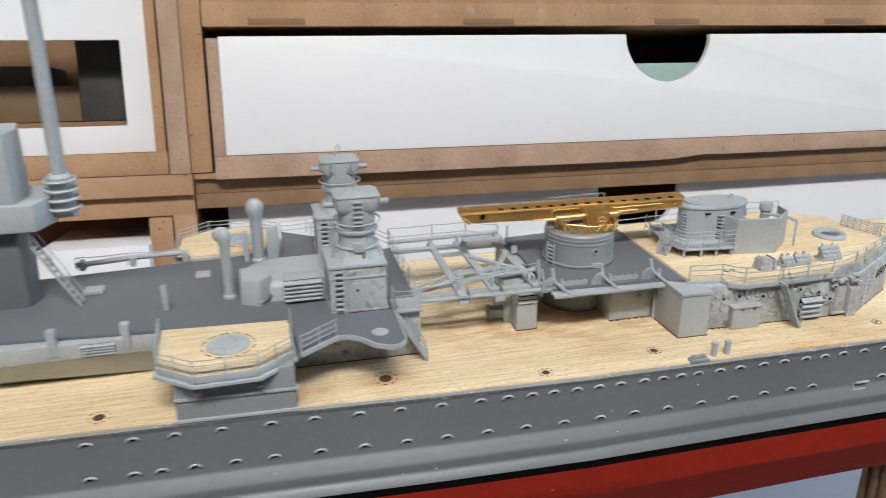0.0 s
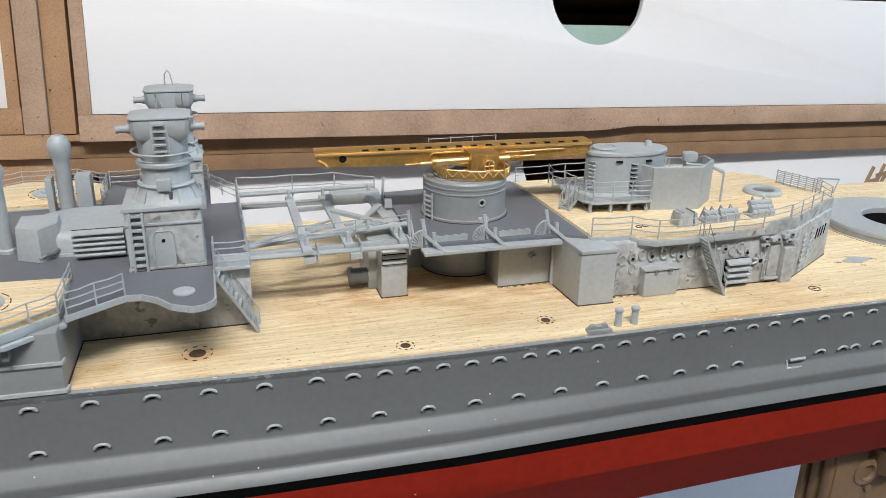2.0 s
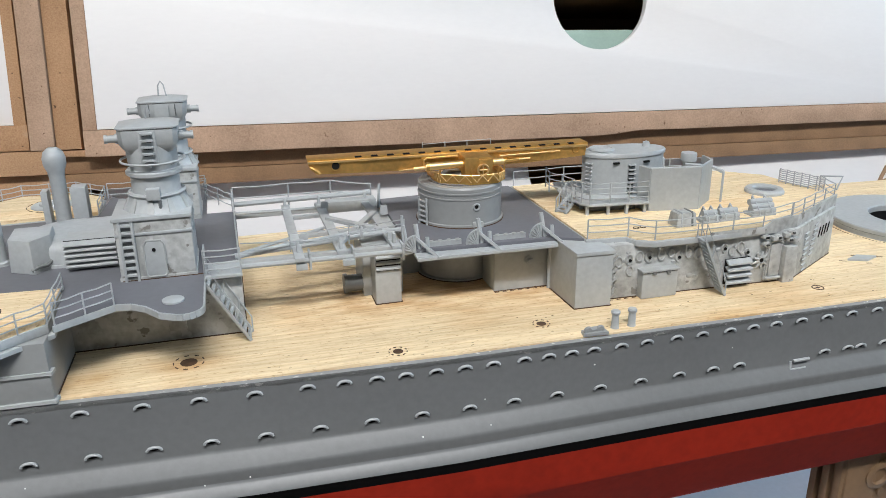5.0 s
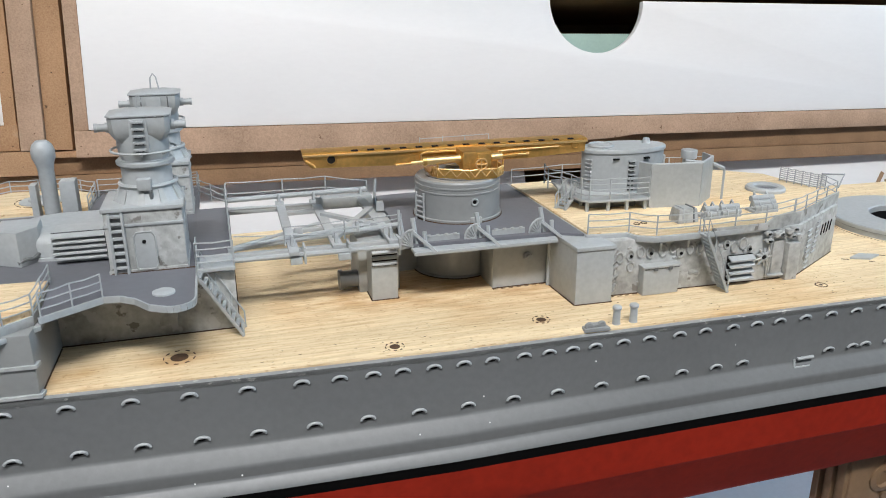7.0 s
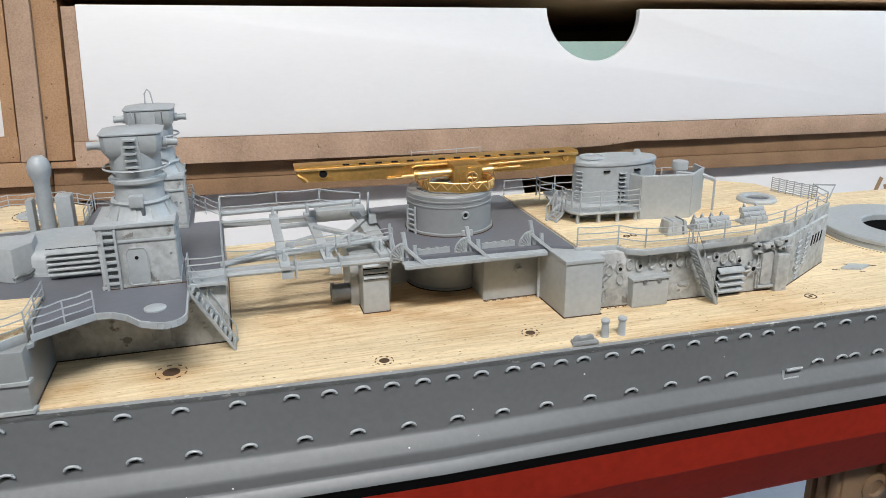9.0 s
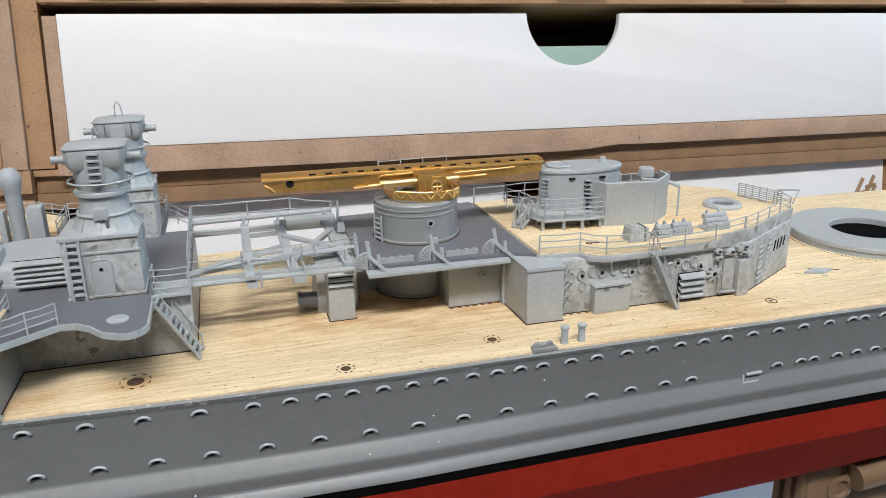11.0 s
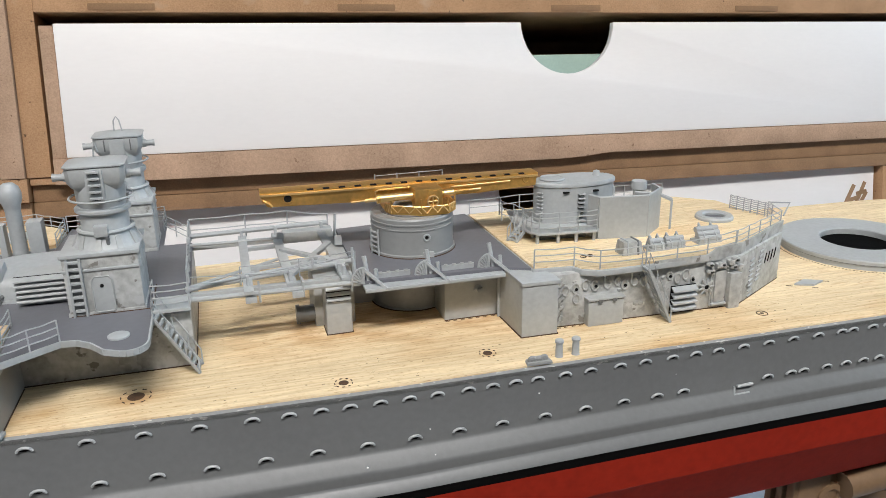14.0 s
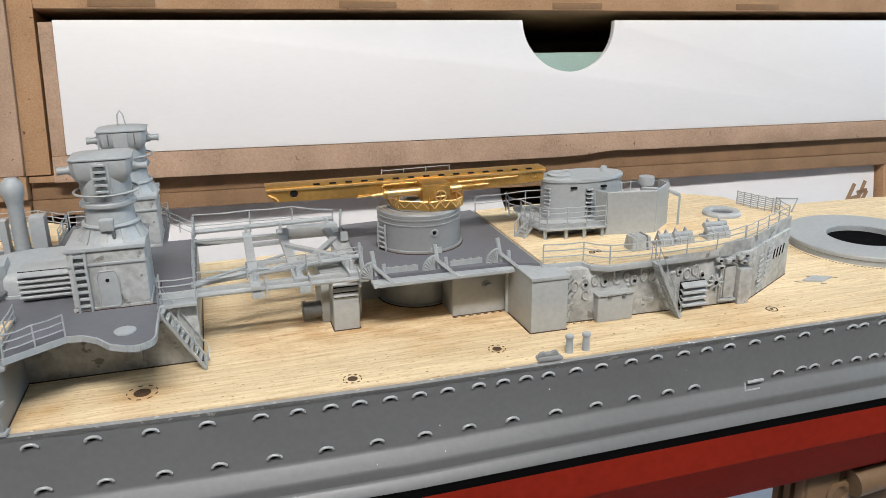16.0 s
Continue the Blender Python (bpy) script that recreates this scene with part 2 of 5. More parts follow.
def loft(bm, levels):
    """A closed body through plan outlines at rising heights: (height, outline) pairs of equal length."""
    rows = [[bm.verts.new((x, y, z)) for x, y in pts] for z, pts in levels]
    n = len(rows[0])
    for lo, hi in zip(rows, rows[1:]):
        for k in range(n):
            bm.faces.new((lo[k], lo[(k + 1) % n], hi[(k + 1) % n], hi[k]))
    bm.faces.new(rows[0][::-1])
    bm.faces.new(rows[-1])
    return bm


def fence(bm, path, z0, z1, th=0.6):
    """An upright plate of even thickness along an open path in plan."""
    for (ax, ay), (bx, by) in zip(path, path[1:]):
        d = Vector((bx - ax, by - ay)).normalized()
        nx, ny = -d.y * th / 2, d.x * th / 2
        prism(bm, [(ax - nx, ay - ny), (bx - nx, by - ny), (bx + nx, by + ny), (ax + nx, ay + ny)], z0, z1)
    return bm


def finish(name, bm, mat, bevel=0.0):
    if bevel:
        sharp = [e for e in bm.edges if len(e.link_faces) == 2 and e.calc_face_angle(0) > 0.7]
        bmesh.ops.bevel(bm, geom=sharp, offset=bevel, segments=2, profile=0.6, affect="EDGES", clamp_overlap=True)
    bmesh.ops.recalc_face_normals(bm, faces=bm.faces)
    me = bpy.data.meshes.new(name)
    bm.to_mesh(me)
    bm.free()
    me.materials.append(mat)
    me.polygons.foreach_set("use_smooth", [True] * len(me.polygons))
    me.set_sharp_from_angle(angle=radians(32))
    return me


def part(name, bm, mat, parent=None, label="", at=None, bevel=0.0, frame_m=None):
    """Links a bmesh, given in millimetres, as one mesh object under its parent."""
    if at is None:
        co = np.array([v.co[:] for v in bm.verts])
        lo, hi = co.min(0), co.max(0)
        at = ((lo[0] + hi[0]) / 2, (lo[1] + hi[1]) / 2, lo[2])
    bmesh.ops.translate(bm, verts=bm.verts, vec=-Vector(at))
    me = finish(name, bm, mat, bevel)
    me.transform(Matrix.Scale(0.001, 4))
    ob = new(name, me)
    PLACE[ob] = Vector(at)
    if parent is not None:
        ob.parent = parent
        ob.location = (Vector(at) - PLACE[parent]) * 0.001
    else:
        ob.matrix_basis = (frame_m or Matrix()) @ Matrix.Translation(Vector(at) * 0.001)
    if label:
        tagged(ob, label)
    return ob


def again(ob, at):
    """The same part once more at another place."""
    o = ob.copy()
    scene.collection.objects.link(o)
    PLACE[o] = Vector(at)
    o.location = (Vector(at) - PLACE[ob.parent]) * 0.001
    return o


def thing(name, at, label, category, group="", kind="", frame_m=None):
    ob = new(name)
    ob.empty_display_size = 0.01
    PLACE[ob] = Vector(at)
    ob.matrix_basis = (frame_m or Matrix()) @ Matrix.Translation(Vector(at) * 0.001)
    return tagged(ob, label, category, group, kind)


def whole(name, bm, mat, label, category, group="", kind="", bevel=0.0, frame_m=None):
    return tagged(part(name, bm, mat, None, "", bevel=bevel, frame_m=frame_m), label, category, group, kind)


def between(table, x):
    return float(np.interp(x, [p[0] for p in table], [p[1] for p in table]))


# ---- the room and the work table ----
whole("floor", box(B(), -2000, 2400, -1800, 1600, -780, -750), FLOOR, "brown floor of the workroom", "floor", kind="structure")
whole("ceiling", box(B(), -2000, 2400, -1800, 1600, 1650, 1680), ROOM, "plain pale ceiling over the work table", "ceiling", kind="structure")
whole("wall_north", box(B(), -2000, 2400, 1500, 1600, -750, 1650), ROOM, "plain pale wall behind the cabinet", "wall", kind="structure")
whole("wall_south", box(B(), -2000, 2400, -1800, -1700, -750, 1650), ROOM, "plain pale wall of the workroom", "wall", kind="structure")
whole("wall_west", box(B(), -2100, -2000, -1800, 1600, -750, 1650), ROOM, "plain pale side wall of the workroom", "wall", kind="structure")
bm = B()
for b in ((2400, 2500, -1800, -300, -750, 1650), (2400, 2500, 800, 1600, -750, 1650), (2400, 2500, -300, 800, -750, 480), (2400, 2500, -300, 800, 1560, 1650)):
    box(bm, *b)
whole("wall_east", bm, ROOM, "pale side wall with a window opening", "wall", kind="structure")
whole("ceiling_and_fill_light", box(B(), -450, 450, -900, -600, 1635, 1650), GLOW, "flat white panel of the ceiling and fill lamps", "lamp")
# Unseen panel that goes with the added left fill lamp
whole("ceiling_and_fill_light", box(B(), -1550, -650, -1075, -725, 1635, 1650), GLOW, "flat white panel of the ceiling and fill lamps", "lamp")
table = thing("table", (100, 390, -750), "pale bluish white work table under the model", "table")
part("tabletop", box(B(), -900, 1100, 50, 900, -180, -150), TABLE, table, bevel=3)
for x in (-850, 1010):
    for y in (80, 820):
        part("table_leg", box(B(), x, x + 40, y, y + 40, -750, -180), TABLE, table, bevel=2)

# ---- hull of the model warship ----
NEAR = [(-500, 237), (-440, 224), (-360, 210), (-240, 200), (-120, 194), (-22, 190.4), (22, 188.9), (60, 186.6), (104, 184.8), (161, 184.2), (241, 182.9), (330, 185), (390, 194), (440, 212), (462, 232)]
SECTION = [(0, 96.8), (0.0, 95.5), (0.1, 90), (0.15, 82.9), (0.3, 82.5), (0.6, 82.2), (2.8, 80.1), (3.05, 79.7), (3.1, 79.2), (3.0, 77.6), (3.0, 77.1), (3.15, 76.7), (3.4, 76.4), (5.0, 75.0), (5.25, 74.4), (5.3, 71.9), (4.9, 67), (4.4, 62.4), (3.0, 60.8), (-2.5, 46.5), (-12, 37.0), (-28, 31.5), (-44, 29.8), (-50, 29.5)]


def axis_y(x):
    return 237 - 0.012 * (x - 100)


def near_y(x):
    return between(NEAR, x)


XS = [-500, -470, -440, -400, -360, -300, -240, -180, -120, -70, -22, 22, 60, 104, 161, 200, 241, 285, 330, 360, 390, 415, 440, 462]
ship = thing("model_warship", (100, 237, 29.5), "large grey and red model warship with pale wooden decks", "model ship")


SAG = [(-500, -2.6), (20, -2.4), (105, -1.7), (225, 0), (462, 0)]


def sunk(x, z):
    """The bulge and the bottom lie a little deeper amidships than aft."""
    w = min(1.0, max(0.0, (88 - z) / 8)) + min(1.0, max(0.0, (70 - z) / 12))
    return z + between(SAG, x) * w


def hull_strip(name, mat, i0, i1, label):
    bm = B()
    for side in (1, -1):
        rows = []
        for x in XS:
            ax, half = axis_y(x), axis_y(x) - near_y(x)
            k = min(1.0, half / 45)
            row = []
            for o, z in SECTION[i0:i1 + 1]:
                out = max(0.0, half + o * k)
                if o < -4:
                    out = max(0.0, half * (1 + o / 50.0))
                row.append(bm.verts.new((x, ax - side * out, sunk(x, z))))
            rows.append(row)
        for a, b in zip(rows, rows[1:]):
            for j in range(len(a) - 1):
                bm.faces.new((a[j], b[j], b[j + 1], a[j + 1]))
    bmesh.ops.remove_doubles(bm, verts=bm.verts, dist=0.01)
    return part(name, bm, mat, ship, label)


hull = hull_strip("hull_side", HULL, 0, 10, "dark grey painted hull side")
hull_strip("bulge_band", HULL, 10, 14, "rounded grey bulge band")
hull_strip("boot_topping", BLACK, 14, 15, "black waterline stripe")
bottom = hull_strip("hull_bottom", RED, 15, 23, "red painted underwater hull")
bm = B()
near = [(x, near_y(x)) for x in XS]
far = [(x, 2 * axis_y(x) - near_y(x)) for x in XS]
prism(bm, near + far[::-1][1:-1], 95.4, 96.82)
part("deck_rim", bm, RIM, ship, "chipped grey deck edge", bevel=0.15)
bm = B()
prism(bm, [(x, y + 1.5) for x, y in near[1:-1]] + [(x, y - 1.5) for x, y in far[::-1][1:-1]], 96.5, 97.3)
deck = part("main_deck", bm, MAINWOOD, ship, "pale planked wooden main deck", at=(100, 237, 97.3))

# portholes with eyebrows
UPPER = [-33.5, -22, -11.5, 0.4, 13.2, 24.8, 36.9, 48.3, 59.8, 71, 79, 86.2, 92.7, 99.7, 106.5, 113.2, 120.8, 126.9, 132.7, 138.4, 145.6, 152.4, 160.5, 167.5, 175.2, 181.9, 188.5, 196, 203.7, 211.3, 219.2, 226.6, 230.3, 236.8, 242]
LOWER = [-34, -23, -16, -7.6, 3, 13.4, 25.8, 38, 49.8, 61.3, 73.1, 84.7, 96.2, 107.5, 118.4, 129.3, 140.5, 151.4, 162, 171.5, 179.1, 204.5, 211.8, 215.8, 223.2, 229.5, 235.3, 240.6]


def porthole():
    """A raised eyebrow at the hull side, facing -y; its shade is added below."""
    bm = B()
    brow = []
    for k in range(11):
        a = radians(k * 18)
        brow.append((1.5 * math.cos(a), -0.35 - 0.15 * math.sin(a), 0.95 * math.sin(a) + 0.05))
    tube(bm, brow, 0.32, 6)
    return bm


first = None
# Flattened dark oval under the brow paints in its shadow
SHADEM = B()
lathe(SHADEM, (-0.15, 0, 0.25), [(0.75, -0.12), (0.75, -0.05)], 14, 1.35, 0.5, axis="y")
shade_ob = None
for rows, row_z, o in ((UPPER, 93.9, 0.0), (LOWER, 83.5, 0.25)):
    for x in rows:
        y = near_y(x) - o - 0.05
        z = row_z + max(0.0, x - 130) * (0.011 if row_z < 90 else 0.005)
        if first is None:
            # Brow in lighter grey than the hull, which paints in its highlight
            first = part("porthole", porthole(), GREY, hull, "round porthole with a raised eyebrow", at=(0, 0, 0))
            shade_ob = part("brow_shade", SHADEM, HOLE, first, at=(0, 0, 0))
            first.location = (Vector((x, y, z)) - PLACE[hull]) * 0.001
        else:
            p = again(first, (x, y, z))
            q = shade_ob.copy()
            scene.collection.objects.link(q)
            q.parent = p
bm = B()
tube(bm, [(194.5, 183.2, 83.2), (194.2, 182.6, 81.2), (198.8, 182.6, 81.2)], 0.35)
tube(bm, [(195, 182.8, 83.4), (199.6, 182.6, 83.6)], 0.45)
part("outlet_bracket", bm, GREY, hull)

# ---- small shapes used all over the ship ----
def railing(pts, parent, height=5.0, bars=3, step=9.0, r=0.2, mat=GREY, close=False):
    """Wire railing along a path: bars in one mesh, each post a mesh of its own."""
    if close:
        pts = pts + pts[:1]
    ob = None
    for k in reversed(range(bars)):
        h = height * (k + 1) / bars
        sag = 0.25 if k == bars - 1 else 0.12
        line = []
        for a, b in zip(pts, pts[1:]):
            a, b = Vector(a), Vector(b)
            n = max(1, round((b - a).length / step))
            for i in range(n):
                line += [a.lerp(b, i / n) + Vector((0, 0, h)), a.lerp(b, (i + 0.5) / n) + Vector((0, 0, h - sag))]
        line.append(Vector(pts[-1]) + Vector((0, 0, h)))
        bm = tube(B(), line, r * 0.8, 5)
        if ob is None:
            ob = part("railing", bm, mat, parent, "thin grey wire railing")
        else:
            part("bar", bm, mat, ob)
    posts = []
    for a, b in zip(pts, pts[1:]):
        a, b = Vector(a), Vector(b)
        n = max(1, round((b - a).length / step))
        posts += [a.lerp(b, i / n) for i in range(n)]
    if not close:
        posts.append(Vector(pts[-1]))
    post = None
    for p in posts:
        if post is None:
            post = part("post", rod(B(), p, p + Vector((0, 0, height)), r, seg=6), mat, ob, at=p)
        else:
            again(post, p)
    return ob


def ladder(top, foot, side, parent, width=4.0, rungs=9, rails=True):
    """Inclined ladder: two stringers, open treads and handrails. side: unit vector across."""
    top, foot, side = Vector(top), Vector(foot), Vector(side).normalized()
    ob = None
    for s in (-0.5, 0.5):
        o = side * width * s
        bm = rod(B(), top + o, foot + o, 0.45, seg=4)
        if ob is None:
            ob = part("ladder", bm, GREY, parent, "grey inclined ladder with open treads")
        else:
            part("stringer", bm, GREY, ob)
    for k in range(rungs):
        p = foot.lerp(top, (k + 0.6) / rungs)
        d = Vector((foot.x - top.x, foot.y - top.y, 0)).normalized()
        a, b = p - side * width / 2, p + side * width / 2
        part("tread", prism(B(), [(a - d * 0.4)[:2], (b - d * 0.4)[:2], (b + d * 0.4)[:2], (a + d * 0.4)[:2]], p.z - 0.35, p.z + 0.2), GREY, ob)
    if rails:
        for s in (-0.5, 0.5):
            o = side * width * s
            bm = B()
            up = Vector((0, 0, 4.6))
            tube(bm, [top + o, top + o + up, foot + o + up * 0.85, foot + o + up * 0.1], 0.2)
            for k in (0.35, 0.7):
                p = top.lerp(foot, k) + o
                rod(bm, p, p + up * 0.9, 0.2, seg=5)
            part("handrail", bm, GREY, ob)
    return ob


def rungs(x, y, z0, z1, n, parent, w=1.6, d=(0, -1)):
    """Stepping irons up a wall; callers add painted shade under each."""
    for k in range(n):
        z = z0 + (z1 - z0) * (k + 0.5) / n
        a = Vector((x - w * -d[1], y - w * d[0], z))
        b = Vector((x + w * -d[1], y + w * d[0], z))
        off = Vector((d[0], d[1], 0)) * 1.0
        part("rung", tube(B(), [a, a + off, b + off, b], 0.26, 5), GREY, parent)


def louvres(x0, x1, y, z0, z1, n, parent, mat=GREY, deep=1.0):
    """Louvred grille facing -y: a dark backing and separate slats."""
    bk = part("grille", box(B(), x0, x1, y - 0.1, y + 0.3, z0, z1), HOLE, parent, "dark louvred grille")
    for k in range(n):
        z = z0 + (z1 - z0) * (k + 0.5) / n
        h = (z1 - z0) / n
        bm = B()
        v = [bm.verts.new(c) for c in ((x0, y - deep, z - h * 0.3), (x1, y - deep, z - h * 0.3), (x1, y, z + h * 0.22), (x0, y, z + h * 0.22), (x0, y - deep, z - h * 0.05), (x1, y - deep, z - h * 0.05), (x1, y, z + h * 0.46), (x0, y, z + h * 0.46))]
        for f in ((3, 2, 1, 0), (4, 5, 6, 7), (0, 1, 5, 4), (1, 2, 6, 5), (2, 3, 7, 6), (3, 0, 4, 7)):
            bm.faces.new([v[i] for i in f])
        part("slat", bm, mat, bk)
    return bk


def arc(cx, cy, r, a0, a1, n):
    return [(cx + r * math.cos(radians(a0 + (a1 - a0) * k / n)), cy + r * math.sin(radians(a0 + (a1 - a0) * k / n))) for k in range(n + 1)]


# ---- forward superstructure: house, dark deck, gun platforms ----
U = 113.3
bm = prism(B(), [(-160, 226), (-62, 228.5), (-19, 221), (20, 212), (59.5, 211.7), (59.5, 264), (20, 264), (-19, 255), (-62, 249), (-160, 250)], 97.3, 111.6)
fhouse = part("forward_house", bm, WORN, ship, "grey deckhouse wall, worn paint", bevel=0.3)
near_edge = [(-160, 218), (-60, 218), (-15, 214.5), (21, 211.3), (22.4, 190.4), (33.2, 198.2), (36.5, 197.8), (39.5, 195.5), (42.5, 191.3), (46, 189.3)] + arc(47.2, 193.2, 4.2, -90, 0, 5) + [(51.4, 209.8), (51.4, 218), (59.6, 218)]
far_edge = [(x, 2 * 240 - y) for x, y in near_edge]
upper = part("upper_deck", prism(B(), near_edge + far_edge[::-1], 112.2, U), DECK, ship, "dark grey painted upper deck", bevel=0.25)
part("deck_edge_trim", fence(B(), near_edge[4:], 112.1, 113.5, 0.4), GREY, upper, "light grey deck edge")
part("deck_pad", lathe(B(), (45, 197.5, U), [(2.3, 0), (2.3, 0.35), (2.0, 0.5)], 24), GREY, upper)
part("ladder_landing", box(B(), 51.2, 59.8, 209.5, 218.5, 112.6, 113.4), GREY, upper, bevel=0.1)
part("hatch_pad", box(B(), -7, -2.5, 250, 255, U, U + 0.7), GREY, upper, bevel=0.15)
part("hatch_pad", box(B(), -40, -34.4, 244.5, 249, U, U + 1.4), GREY, upper, bevel=0.3)
part("boat_boom", tube(B(), [(-46, 267, 115.2), (-28, 268, 116.0), (-10, 267.6, 116.4)], 0.9, 10), GREY, upper, "light grey boat boom along the deck edge")
for x in (-44, -28, -11):
    part("boom_crutch", box(B(), x - 0.9, x + 0.9, 266, 269.4, U, 116.4), GREY, upper, bevel=0.3)

# gun platforms: wooden tops on a grey tub, over a sponson house
PLAT = [(21, 211.4), (20.8, 194), (11.5, 186.3), (-4.5, 186.0), (-14.2, 193.5), (-15, 213.8)]


def gun_platform(pts, sign, hub):
    tub = part("gun_platform", prism(B(), pts, 110.6, 112.6), GREY, ship, "grey angular gun platform with a wooden top", bevel=0.2)
    cx, cy = sum(p[0] for p in pts) / 6, sum(p[1] for p in pts) / 6
    part("platform_ledge", prism(B(), [(cx + (x - cx) * 1.06, cy + (y - cy) * 1.06) for x, y in pts], 109.4, 110.4), GREY, tub, bevel=0.15)
    part("wooden_top", prism(B(), [(cx + (x - cx) * 0.97, cy + (y - cy) * 0.97) for x, y in pts], 112.5, 113.7), WOOD, tub, "pale planked platform top", at=(hub[0], hub[1], 113.7))
    part("gun_base", lathe(B(), (*hub, 113.6), [(5.9, 0), (5.9, 0.4), (5.5, 0.6), (3.6, 0.6), (3.4, 1.2), (2.7, 1.2), (2.4, 0.2), (0.1, 0.2)], 40), GREY, tub)
    bm = B()
    for k in range(12):
        a = k * math.tau / 12
        tube(bm, [(hub[0] + 7.0 * math.cos(a + d), hub[1] + 7.0 * math.sin(a + d), 113.68) for d in (0, 0.13, 0.26, 0.38)], 0.16, 4)
    part("locating_mark", bm, RUST, tub)
    for x, y in pts[2:4]:
        # Brackets in darker grey, which paints in the underside shade
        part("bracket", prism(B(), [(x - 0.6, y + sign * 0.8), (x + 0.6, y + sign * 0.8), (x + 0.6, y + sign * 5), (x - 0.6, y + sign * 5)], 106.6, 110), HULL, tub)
    railing([(x, y, 112.6) for x, y in pts[:6]], tub, 4.6, 3, 8)
    return tub


gun_platform(PLAT, 1, (4.0, 199.6))
gun_platform([(x, 2 * 241.5 - y) for x, y in PLAT], -1, (6.5, 283.0))
# Near sponson darker than its far twin: the platform's shade is in the colour
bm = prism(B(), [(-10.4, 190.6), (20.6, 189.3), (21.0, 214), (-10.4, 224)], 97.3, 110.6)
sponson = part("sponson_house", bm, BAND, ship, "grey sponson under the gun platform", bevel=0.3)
part("ledge", prism(B(), [(-10.8, 190.1), (21.0, 188.8), (21.4, 191), (-10.8, 192)], 103.6, 104.3), WALL, sponson)
part("ledge", prism(B(), [(-10.8, 189.9), (21.0, 188.6), (21.4, 191), (-10.8, 192)], 97.3, 98.0), WALL, sponson)
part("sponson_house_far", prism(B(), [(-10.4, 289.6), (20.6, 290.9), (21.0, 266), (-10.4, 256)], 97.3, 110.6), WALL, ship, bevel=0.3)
# side passage wall with sloped gutter, left of the platform
bm = prism(B(), [(-150, 214), (-15, 213.6), (-15, 218), (-150, 221)], 107.6, 112.2)
gut = part("side_gallery", bm, WALL, ship, "grey side gallery with vents", bevel=0.4)
louvres(-36, -27, 213.7, 108.2, 111.6, 4, gut)
for x in (-43, -24):
    part("fin", box(B(), x - 1.1, x + 1.1, 212.9, 215.5, 109.4, 116.8), GREY, gut, bevel=0.3)
part("cleat", box(B(), -15, -13.4, 227, 228.4, U, U + 8), GREY, upper, bevel=0.3)
bm = B()
v0 = [(-150, 214, 107.6), (-15, 213.6, 107.6), (-10, 220.5, 97.4), (-150, 228, 97.4)]
v1 = [(x, y + 1.0, z) for x, y, z in v0]
q = [bm.verts.new(c) for c in v0 + v1]
for f in ((0, 1, 2, 3), (7, 6, 5, 4), (0, 4, 5, 1), (1, 5, 6, 2), (2, 6, 7, 3), (3, 7, 4, 0)):
    bm.faces.new([q[i] for i in f])
part("sloped_wall", bm, WALL, ship)
railing([(22.8, 191, U), (33, 198.8, U)], upper, 5, 3, 6)
railing([(59.3, 218.5, U), (59.0, 262, U)], upper, 6.6, 3, 9)
railing([(51.4, 209.8, 113.4), (59.6, 209.9, 113.4)], upper, 6.2, 4, 8)
railing([(51.4, 209.8, 113.4), (51.6, 214.5, 113.4)], upper, 6.2, 3, 5)
railing([(58.8, 262, U), (51, 278, U), (51.4, 284, U), (33, 282, U)], upper, 5.2, 3, 9)
railing([(22, 286, U), (51, 288, U)], upper, 5.2, 3, 9)
railing([(-46, 268, U), (-30, 268.5, U), (-12, 268, U)], upper, 4.2, 2, 14)
ladder((51.8, 208.2, 113.2), (60.6, 208.8, 97.5), (0.12, 1, 0), fhouse, 5.0, 10)
bm = B()
box(bm, 42, 46, 211.1, 212.2, 100, 107)
part("wall_hatch", bm, WORN, fhouse, bevel=0.3)


